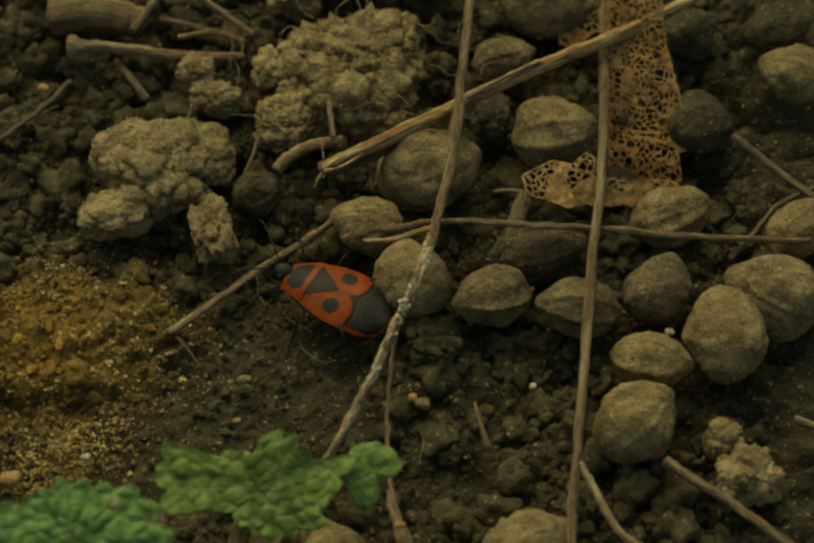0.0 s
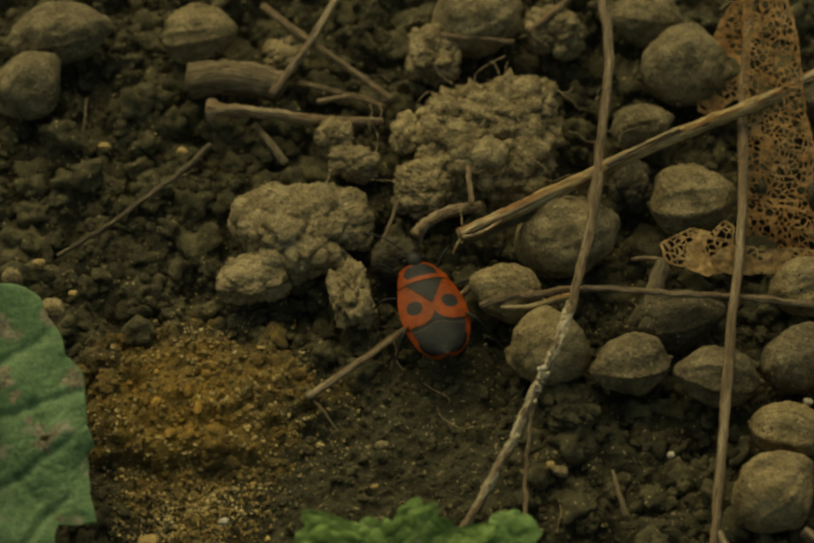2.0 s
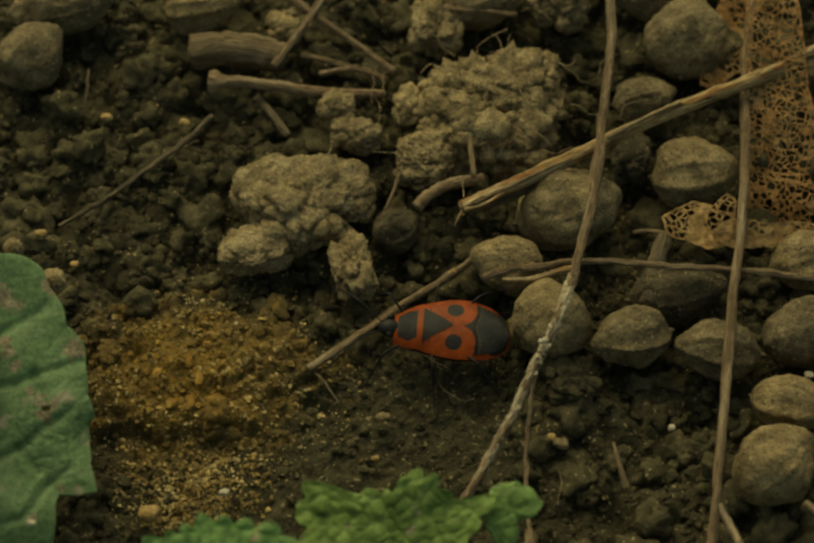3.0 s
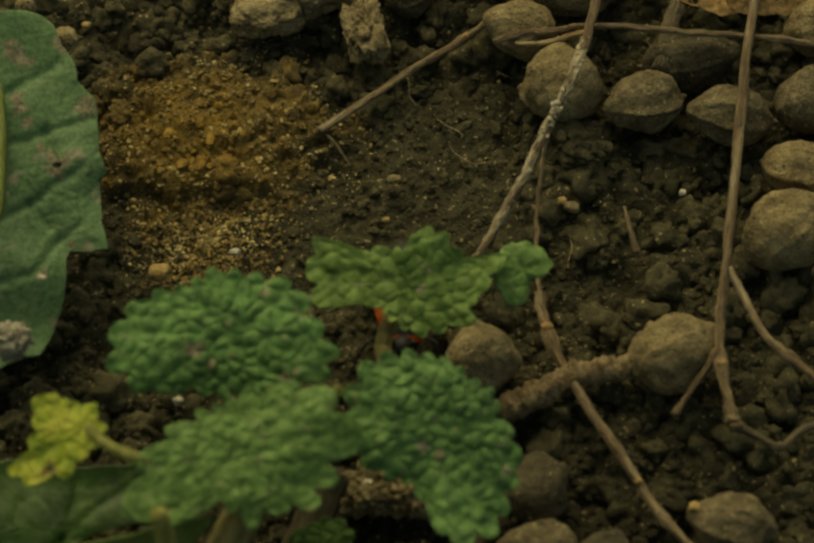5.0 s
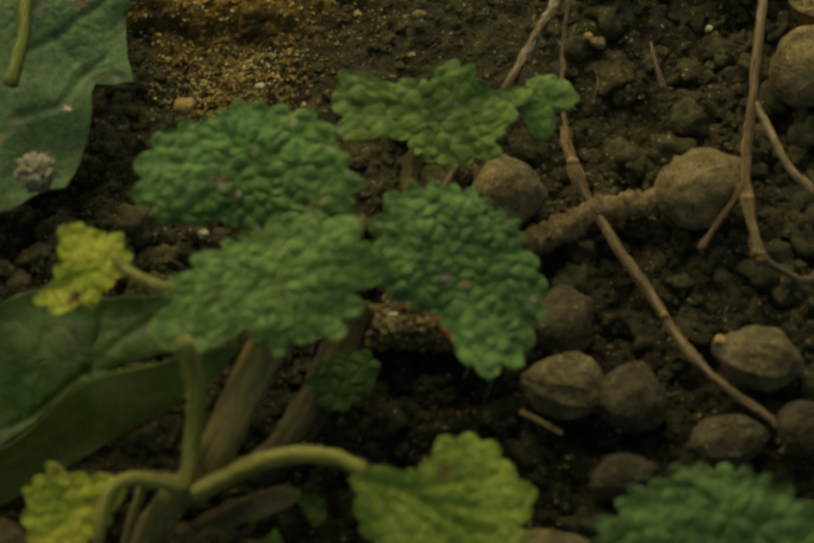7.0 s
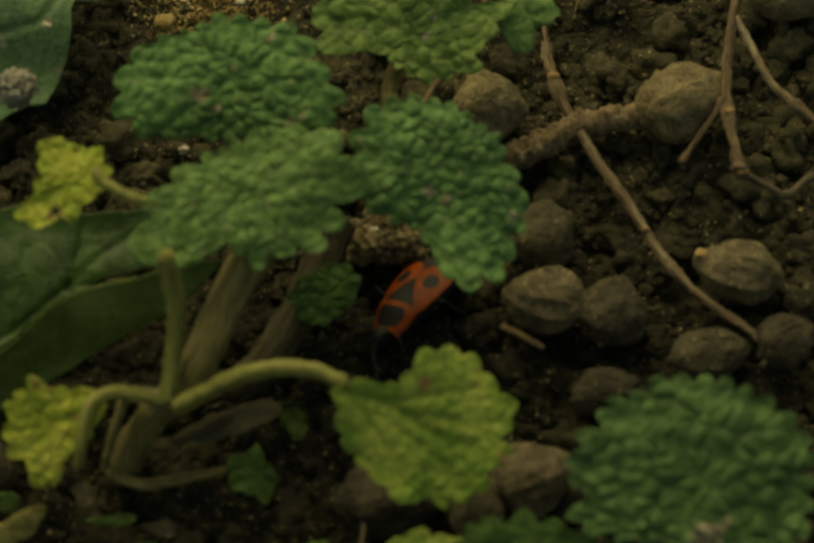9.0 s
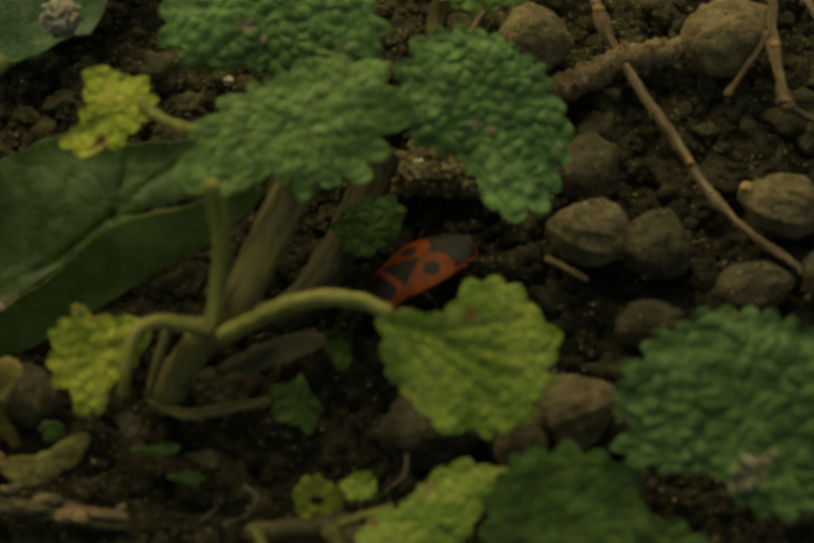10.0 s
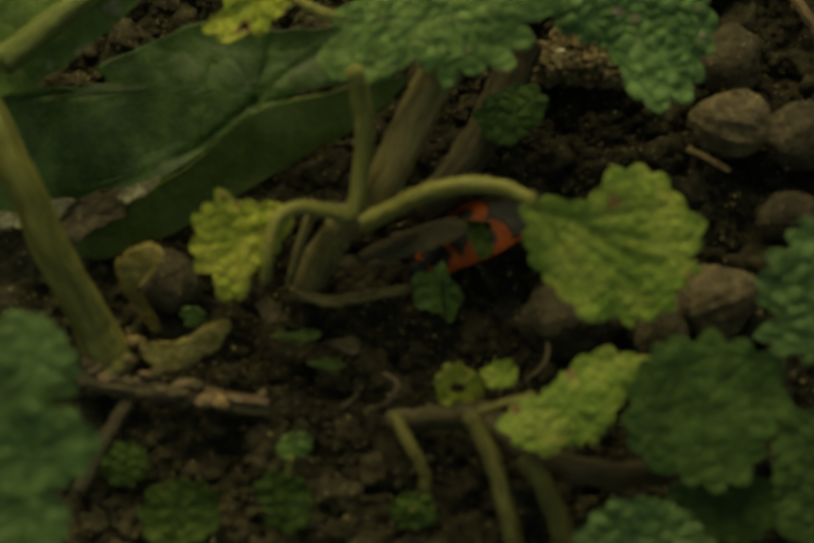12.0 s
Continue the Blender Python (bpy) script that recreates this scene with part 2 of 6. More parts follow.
yellow_leaf = material("yellow_leaf", ((0.278, 0.35, 0.048), (0.433, 0.48, 0.068), (0.577, 0.56, 0.112)), 0.45, 3.0, 0.56, 0.06, vary=0.1, gloss=0.25, translucent=0.2, mottle=0.4, hairy=0.22)
lime_leaf = material("lime_leaf", ((0.154, 0.26, 0.04), (0.247, 0.35, 0.06), (0.381, 0.44, 0.096)), 0.3, 3.0, 0.56, 0.06, spot=(0.42, 0.43, 0.09), vary=0.1, gloss=0.25, translucent=0.2, mottle=0.4, hairy=0.22)
broad_leaf = material("broad_leaf", ((0.1, 0.18, 0.08), (0.135, 0.23, 0.1), (0.175, 0.27, 0.125)), 0.3, 3.0, 0.5, 0.1, spot=(0.3, 0.28, 0.19), vary=0.0, gloss=0.27, translucent=0.12, mottle=0.45)
rust = material("rust", ((0.14, 0.07, 0.02), (0.22, 0.115, 0.035), (0.3, 0.18, 0.07)), 0.8, 4.0, 0.75, 0.04, vary=0.1)
leaf_scar = material("leaf_scar", ((0.2, 0.17, 0.1), (0.27, 0.23, 0.14), (0.36, 0.31, 0.2)), 0.8, 4.0, 0.75, 0.06, vary=0.1)
dry_edge = material("dry_edge", ((0.16, 0.14, 0.085), (0.26, 0.235, 0.14), (0.36, 0.33, 0.21)), 0.8, 4.0, 0.8, 0.06, vary=0.1)
green_stem = material("green_stem", ((0.155, 0.152, 0.034), (0.235, 0.225, 0.055), (0.32, 0.305, 0.092)), 0.6, 5.0, 0.65, 0.06, vary=0.1, gloss=0.35, fibre=True)
brown_stem = material("brown_stem", ((0.15, 0.122, 0.048), (0.245, 0.2, 0.08), (0.34, 0.28, 0.12)), 0.7, 5.0, 0.8, 0.1, vary=0.1, gloss=0.3, speck=0.04, fibre=True)
fluff = material("fluff", ((0.34, 0.29, 0.21), (0.46, 0.41, 0.31), (0.6, 0.54, 0.43)), 2.0, 6.0, 0.95, 0.15, vary=0)
bug_red = material("bug_red", ((0.18, 0.03, 0.004), (0.23, 0.039, 0.005), (0.28, 0.05, 0.007)), 1.0, 9.0, 0.5, 0.015, vary=0, gloss=0.18, mottle=0.15)
bug_black = material("bug_black", ((0.006, 0.006, 0.006), (0.01, 0.01, 0.01), (0.016, 0.016, 0.017)), 1.0, 9.0, 0.55, 0.015, vary=0, gloss=0.22, mottle=0.15)
bug_seam = material("bug_seam", ((0.05, 0.04, 0.022), (0.08, 0.062, 0.034), (0.1, 0.08, 0.045)), 1.0, 9.0, 0.6, 0.0, vary=0, gloss=0.2, mottle=0.2)
bug_wing = material("bug_wing", ((0.011, 0.011, 0.0105), (0.017, 0.017, 0.016), (0.026, 0.025, 0.023)), 0.8, 7.0, 0.42, 0.06, vary=0, gloss=0.3, mottle=0.15)

# ---- mesh helpers: everything below is in millimetres ----
ORIGIN = {}
STRAIGHT = []
rng = np.random.default_rng(7)


def make(name, verts, faces, mat, parent=None, origin=None, label="", smooth=True, indices=None):
    """One mesh object; verts stand in the world in millimetres, origin is its base point."""
    base = np.array(ORIGIN[parent.name] if parent else (0, 0, 0), float)
    at = np.array(origin if origin is not None else (base if parent else np.mean(verts, axis=0)), float)
    me = bpy.data.meshes.new(name)
    me.from_pydata(((np.asarray(verts, float) - at) * MM).tolist(), [], faces)
    for x in (mat if isinstance(mat, (list, tuple)) else [mat]):
        me.materials.append(x)
    if indices is not None:
        me.polygons.foreach_set("material_index", np.asarray(indices, np.int32))
    if smooth:
        me.polygons.foreach_set("use_smooth", np.ones(len(me.polygons), bool))
    if STRAIGHT and len(STRAIGHT[-1]) == len(verts):
        me.attributes.new("straightened", "FLOAT_VECTOR", "POINT").data.foreach_set("vector", np.array(STRAIGHT.pop(), float).ravel())
    me.update()
    ob = new(name, me)
    ob.location = (at - base) * MM
    if parent:
        ob.parent = parent
    ORIGIN[ob.name] = at
    if label:
        ob["label"] = label
    return ob


def empty(name, at):
    ob = new(name)
    ob.empty_display_size = 0.002
    ob.location = [v * MM for v in at]
    ORIGIN[ob.name] = np.array(at, float)
    return ob


def ball(level):
    bm = bmesh.new()
    bmesh.ops.create_icosphere(bm, subdivisions=level, radius=1.0)
    v = np.array([x.co[:] for x in bm.verts])
    f = [[x.index for x in p.verts] for p in bm.faces]
    bm.free()
    return v, f


BALLS = {i: ball(i) for i in (1, 2, 3, 4, 5)}


def spline(points, steps=8):
    """A smooth line through the points."""
    p = np.array(points, float)
    if len(p) == 2:
        return np.array([p[0] + (p[1] - p[0]) * i / (steps * 2) for i in range(steps * 2 + 1)])
    q = np.vstack([2 * p[0] - p[1], p, 2 * p[-1] - p[-2]])
    out = []
    for i in range(1, len(q) - 2):
        for j in range(steps):
            t = j / steps
            out.append(0.5 * (2 * q[i] + (q[i + 1] - q[i - 1]) * t + (2 * q[i - 1] - 5 * q[i] + 4 * q[i + 1] - q[i + 2]) * t * t
                              + (3 * q[i] - q[i - 1] - 3 * q[i + 1] + q[i + 2]) * t ** 3))
    out.append(p[-1])
    return np.array(out)


def tube(points, r0, r1=None, sides=9, rough=0.12, seed=0, steps=8, knots=(), wobble=0.0):
    """A round, uneven stem along a smooth line, closed at both ends."""
    r1 = r0 if r1 is None else r1
    line = spline(points, steps)
    n = len(line)
    if wobble:
        for i in range(n):
            for c in range(3):
                line[i, c] += wobble * noise.noise(Vector((i * 0.35, seed * 3.7, c * 9.1)))
    tang = np.gradient(line, axis=0)
    tang /= np.linalg.norm(tang, axis=1)[:, None] + 1e-9
    ref = np.array((0.13, 0.21, 0.97))
    verts, faces, flat = [], [], []
    run = np.concatenate([[0], np.cumsum(np.linalg.norm(np.diff(line, axis=0), axis=1))]) * 0.14 + seed * 3.7
    for i in range(n):
        a = np.cross(tang[i], ref)
        a /= np.linalg.norm(a) + 1e-9
        b = np.cross(tang[i], a)
        u = i / (n - 1)
        r = r0 + (r1 - r0) * u
        for kn, size in knots:
            r *= 1 + size * math.exp(-((u - kn) * n / 2.2) ** 2)
        for s in range(sides):
            g = 2 * math.pi * s / sides
            rr = r * (1 + rough * 1.3 * noise.noise(Vector((i * 0.1, s * 1.7, seed * 5.1))) + rough * 1.5 * noise.noise(Vector((i * 0.6, s * 0.6, seed * 2.1))) + rough * 0.9 * noise.noise(Vector((i * 1.7, s * 0.9, seed * 4.3))))
            verts.append(line[i] + rr * (math.cos(g) * a + math.sin(g) * b))
            flat.append((r * math.cos(g), r * math.sin(g), run[i]))
    for i in range(n - 1):
        for s in range(sides):
            t = (s + 1) % sides
            faces.append((i * sides + s, i * sides + t, (i + 1) * sides + t, (i + 1) * sides + s))
    verts += [line[0] - tang[0] * r0 * 0.3, line[-1] + tang[-1] * r1 * 0.3]
    flat += [(0, 0, run[0]), (0, 0, run[-1])]
    STRAIGHT.append(flat)
    for s in range(sides):
        t = (s + 1) % sides
        faces += [(t, s, n * sides), ((n - 1) * sides + s, (n - 1) * sides + t, n * sides + 1)]
    return np.array(verts), faces


# ---- the ground ----
def base_z(y):
    return 1.2 + 0.05 * max(-90.0, min(30.0, y))


def tilth(x, y):
    """How loose the soil is: 0 on the trodden, sandy ground, 1 on loose crumbs."""
    d = math.hypot((x + 8.0) / 19.0, (y + 18.0) / 13.0) + 0.5 * noise.noise(Vector((x * 0.12, y * 0.12, 4.0)))
    return min(1.0, max(0.0, (d - 0.55) / 0.6))


def crust_z(x, y):
    """The baked sandy crust: a low, uneven shelf that breaks off in lobes."""
    if not (-32 < x < 0 and -26 < y < 0):
        return 0.0
    p = Vector((x, y, 3.0))
    d = 1.1 - math.hypot((x + 15.5) / 9.5, (y + 11.6) / 6.2) + 0.3 * noise.noise(p * 0.3) + 0.16 * noise.noise(p * 0.9)
    z = 0.0
    for edge, rise in ((0.1, 1.0), (0.32, 0.5), (0.55, 0.5)):
        t = min(1.0, max(0.0, (d - edge + 0.12 * noise.noise(p * 0.5 + Vector((edge * 20, 0, 0)))) / 0.09))
        z += rise * t * t * (3 - 2 * t)
    t = min(1.0, max(0.0, d))
    return z + t * (0.5 * noise.noise(p * 0.55) + 0.2 * noise.noise(p * 1.3))


def ground_z(x, y):
    p = Vector((x, y, 0.0))
    k = tilth(x, y)
    z = base_z(y) - 1.0 + 1.0 * noise.noise(p * 0.09) + (0.35 + 0.65 * k) * 1.1 * noise.noise(p * 0.23 + Vector((9, 2, 1)))
    d = noise.voronoi(p * 0.42 + Vector((0.35 * noise.noise(p * 0.5), 0.35 * noise.noise(p * 0.5 + Vector((7, 7, 7))), 0)))[0]
    z += (0.22 + 0.78 * k) * 2.0 * (0.35 - d[0] ** 1.6)
    d = noise.voronoi(p * 1.05 + Vector((3, 5, 2)))[0]
    z += (0.5 + 0.5 * k) * 0.75 * (0.35 - d[0] ** 1.5)
    z += 0.28 * noise.noise(p * 1.7) + 0.13 * noise.noise(p * 3.6) - 0.35 * k
    return z + crust_z(x, y)


def axis(lo, hi, step, far):
    mid = list(np.arange(lo, hi + 1e-6, step))
    out, d, a = [], step, hi
    while a < far:
        d *= 1.5
        a += d
        out.append(a)
    left = [lo - (b - hi) for b in reversed(out)]
    return left + mid + out


def build_ground():
    xs, ys = axis(-37, 37, 0.27, 40000), axis(-86, 32, 0.27, 40000)
    nx = len(xs)
    verts = []
    for y in ys:
        for x in xs:
            near = -60 < x < 60 and -110 < y < 60
            verts.append((x, y, ground_z(x, y) if near else base_z(y) - 1.0 + 3.0 * noise.noise(Vector((x * 0.004, y * 0.004, 0)))))
    faces = [(j * nx + i, j * nx + i + 1, (j + 1) * nx + i + 1, (j + 1) * nx + i) for j in range(len(ys) - 1) for i in range(nx - 1)]
    ob = make("ground", verts, faces, soil, origin=(0, 0, 0))
    tagged(ob, "dark crumbly garden soil with an ochre sandy patch", "soil", kind="structure")
    return ob


ground = build_ground()


def rubble(seed):
    """One angular, lumpy crumb of unit size."""
    out = []
    for p in BALLS[3][0]:
        q = Vector(p) * 1.1 + Vector((seed * 5.7, seed * 1.3, seed))
        d = noise.voronoi(q * 1.5)[0]
        out.append(p * (0.72 + 0.55 * noise.noise(q) + 0.55 * (0.55 - d[0]) + 0.16 * noise.noise(q * 3.0) + 0.05 * noise.noise(q * 7.0)))
    return np.array(out)


RUBBLE = [rubble(i) for i in range(24)]


def scatter(name, count, sizes, where, mat, label, category, level=1, sink=0.35, flat=0.8, seed=1, skew=2.5, span=(-36, 36, -84, 31)):
    """Grains strewn over the ground, joined."""
    r = np.random.default_rng(seed)
    v0, f0 = BALLS[level]
    f0 = np.array(f0)
    verts, faces, n = [], [], 0
    tries = 0
    while n < count and tries < count * 12:
        tries += 1
        x, y = r.uniform(*span[:2]), r.uniform(*span[2:])
        if r.random() > where(x, y):
            continue
        s = sizes[0] + (sizes[1] - sizes[0]) * r.random() ** skew
        shape = s * r.uniform(0.75, 1.25, 3) * (1, 1, flat)
        if level == 1:
            v = v0[:, :] * (1 + r.uniform(-0.42, 0.3, (len(v0), 1))) * shape * r.uniform(0.6, 1.5, 3)
        else:
            k = r.integers(0, len(RUBBLE))
            v = RUBBLE[k] * shape
        g = r.uniform(0, 6.3)
        c, d = math.cos(g), math.sin(g)
        v = np.stack([v[:, 0] * c - v[:, 1] * d, v[:, 0] * d + v[:, 1] * c, v[:, 2]], 1)
        verts.append(v + (x, y, ground_z(x, y) + s * flat * (1 - 2 * sink) * 0.8))
        faces.append(f0 + n * len(v0))
        n += 1
    ob = make(name, np.vstack(verts), np.vstack(faces).tolist(), mat, origin=(0, 0, 0), smooth=level > 1)
    return tagged(ob, label, category, kind="stuff")


def in_sand(x, y):
    d = math.hypot((x - SAND_AT[0]) / SAND_SIZE[0], (y - SAND_AT[1]) / SAND_SIZE[1]) + 0.5 * noise.noise(Vector((x * 0.25, y * 0.25, 8)))
    return max(0.0, min(1.0, 1.6 - d))


scatter("soil_crumbs", 4600, (0.3, 1.8), lambda x, y: 0.025 + 0.97 * tilth(x, y), crumb_soil, "loose dark brown soil crumbs lying on the ground", "crumbs", level=3, seed=3, skew=2.2, sink=0.64)


def ground_lumps(count=300, seed=9):
    """Single rounded lumps half sunk in the loose soil, parts of the ground on shared meshes."""
    shared = []
    for k, v in enumerate(RUBBLE[:12]):
        ob = make("soil_lump", v, BALLS[3][1], crumb_soil, origin=(0, 0, 0))
        shared.append(ob.data)
        bpy.data.objects.remove(ob)
    r = np.random.default_rng(seed)
    n = 0
    while n < count:
        x, y = r.uniform(-30, 30), r.uniform(-40, 28)
        if r.random() > tilth(x, y):
            continue
        size = 0.8 + 1.3 * r.random() ** 1.6
        ob = new("soil_lump", shared[n % 12])
        ob.parent = ground
        ob.location = (x * MM, y * MM, (ground_z(x, y) + 0.1 * size) * MM)
        ob.rotation_euler = (r.uniform(-0.5, 0.5), r.uniform(-0.5, 0.5), r.uniform(0, 6.3))
        ob.scale = [size * q for q in r.uniform(0.8, 1.25, 3)]
        n += 1


ground_lumps()
scatter("fine_soil_crumbs", 14000, (0.08, 0.42), lambda x, y: 0.6, crumb_soil, "fine dark soil grains strewn over the ground", "soil grains", level=1, seed=4)
scatter("pale_grit", 1300, (0.04, 0.2), lambda x, y: 0.6, sand_grain, "single pale and ochre grains lying on dark soil", "grit", level=1, sink=0.25, seed=6)
scatter("sand_grains", 5600, (0.035, 0.17), lambda x, y: max(0.0, 1.15 - math.hypot((x + 14.5) / 6.8, (y + 22.0) / 5.2) + 0.5 * noise.noise(Vector((x * 0.3, y * 0.3, 2)))) ** 1.5 + in_sand(x, y) * 0.14, sand_grain, "pale and ochre sand grains in a sandy patch", "sand", level=1, sink=0.25, seed=5, skew=2.2, span=(-27, -3, -30, -4))


# ---- clods of earth ----
def lump_mesh(rx, ry, rz, seed, level, rough=1.0, grit=1.0):
    """A knobbly, pitted lump."""
    v0, f0 = BALLS[level]
    out = []
    f = 0.45 + 0.24 * math.sqrt(rx * ry)
    for p in v0:
        q = Vector(p) * f + Vector((seed * 7.3, seed * 2.9, seed))
        s = 0.9 + 0.24 * rough * noise.noise(q * 0.9)
        d = noise.voronoi(q * 1.05 + 0.25 * Vector((noise.noise(q * 2), noise.noise(q * 2.2), 0)))[0]
        s += rough * (0.2 * (0.4 - d[0] ** 1.5) + 0.5 * (min(d[1] - d[0], 0.28) - 0.2))
        d = noise.voronoi(q * 3.0)[0]
        s += rough * (0.1 * (0.4 - d[0]) + 0.05 * (min(d[1] - d[0], 0.22) - 0.14))
        e = noise.voronoi(q * 2.3 + 0.3 * Vector((noise.noise(q * 3), noise.noise(q * 3.3), noise.noise(q * 2.7))))[0]
        s += rough * 0.75 * (min(e[1] - e[0], 0.13) - 0.11)
        s += rough * grit * (0.045 * noise.noise(q * 6.0) + 0.032 * noise.noise(q * 11.0) + 0.022 * noise.noise(q * 23.0))
        box = (abs(p[0]) ** 3.2 + abs(p[1]) ** 3.2 + abs(p[2]) ** 3.2) ** (-1 / 3.2)
        out.append(p * s * (0.35 + 0.6 * box) * (rx, ry, rz))
    return np.array(out), f0


def clod(at, rx, ry, rz, seed, rough=1.0, turn=0.0, label="", mat=None, level=5, lumps=0.45, grains=0, blocks=()):
    """A clod of earth: a core with smaller lumps baked onto it."""
    a = radians(turn)
    m = np.array(((math.cos(a), math.sin(a), 0), (-math.sin(a), math.cos(a), 0), (0, 0, 1)))
    v, f = lump_mesh(rx, ry, rz, seed, level, rough, 1.9 if grains else 1.2)
    ob = make("soil_clod", v @ m + at, f, mat or clod_soil, origin=(at[0], at[1], at[2] - rz * 0.8))
    for i, (c, bx, by, turned) in enumerate(blocks):
        t = radians(turned)
        spin = np.array(((math.cos(t), math.sin(t), 0), (-math.sin(t), math.cos(t), 0), (0, 0, 1)))
        bv, bf = lump_mesh(bx, by, 0.66 * min(bx, by), seed + 3.1 * i + 50, 5, 0.66 if not grains else 1.1, 1.0 if not grains else 1.3)
        make("lump", bv @ spin + c, bf, mat or clod_soil, ob)
    r = np.random.default_rng(int(seed * 11))
    for i in range(grains or int(3 + lumps * 1.2 * rx * min(ry, 6) ** 0.5)):
        g, h = r.uniform(0, 6.3), r.uniform(-0.1, 0.85)
        c = math.sqrt(1 - h * h)
        p = np.array((math.cos(g) * c * rx, math.sin(g) * c * ry, h * rz)) * r.uniform(0.72, 0.88)
        size = r.uniform(0.12, 0.3) * min(rx, ry) * (1.25 - 0.5 * min(lumps, 1))
        size *= r.uniform(0.2, 0.55) if grains and i > 10 else 1
        lv, lf = lump_mesh(size * r.uniform(0.8, 1.5), size * r.uniform(0.8, 1.5), size, seed + 20 + i, 2 if grains and i > 10 else 3, 0.9)
        make("lump", (lv + p) @ m + at, lf, mat or clod_soil, ob)
    return tagged(ob, label or "pale dry lump of earth lying on dark soil", "clod", "clods of earth")


clod((-7.71, 1.46, 2.07), 4.6, 4.2, 2.6, 1, label="large pale knobbly lump of dry earth on soil", lumps=0.2,
     blocks=[((-9.89, 2.39, 2.32), 2.98, 3.06, 20), ((-5.43, 2.88, 2.54), 3.51, 2.98, -5), ((-10.87, -2.43, 1.68), 3.18, 2.27, 12), ((-7.5, -0.3, 1.95), 3.0, 2.4, 30), ((-3.52, 1.89, 2.29), 1.75, 2.29, 0)])
clod((-3.80, -4.42, 2.18), 1.7, 3.2, 2.0, 3, 1.2, turn=8)
clod((-5.00, 10.08, 2.70), 1.7, 1.6, 1.5, 4)
clod((-3.63, 7.83, 2.39), 2.1, 1.7, 1.5, 5)
clod((6.10, 9.34, 2.67), 5.6, 6.0, 3.4, 6, 1.15, label="broad crumbly heap of earth full of rootlets", mat=heap_soil, lumps=0.6, grains=150,
     blocks=[((0.26, 10.09, 3.30), 1.39, 1.94, 15), ((1.44, 4.43, 2.42), 2.15, 1.69, 0), ((3.98, 10.89, 4.14), 2.79, 2.32, 0), ((8.00, 11.19, 4.36), 3.41, 2.87, 10), ((8.10, 6.59, 3.13), 3.38, 2.54, -10), ((3.37, 6.58, 3.53), 2.53, 2.38, 25), ((10.20, 12.82, 4.24), 1.56, 1.94, 0)])
clod((1.76, 5.36, 2.67), 2.6, 2.4, 2.0, 7, lumps=0.6, grains=40, mat=heap_soil)
clod((2.40, 17.79, 3.29), 2.2, 2.6, 2.0, 8)
clod((11.70, 20.22, 3.21), 2.4, 2.2, 1.8, 9)
clod((32.16, -22.60, 1.07), 1.5, 1.5, 1.5, 10)
clod((33.63, -25.25, 0.74), 2.5, 2.4, 1.8, 11)
clod((-9.02, 18.13, 2.91), 1.6, 1.6, 1.2, 12)
clod((16.96, 5.83, 2.09), 1.7, 2.2, 1.4, 13, mat=nut_dark)
clod((11.88, -13.27, 0.94), 2.3, 2.4, 1.4, 14, mat=crumb_soil)
clod((-2.46, -41.78, -0.49), 2.6, 2.2, 1.6, 15, 1.6, lumps=0.8, grains=34, mat=heap_soil, label="crumbly grey lump of earth under the leaves")
clod((0.09, -42.07, -0.30), 1.6, 1.9, 1.6, 16, 1.5, lumps=0.8, grains=24, mat=heap_soil)


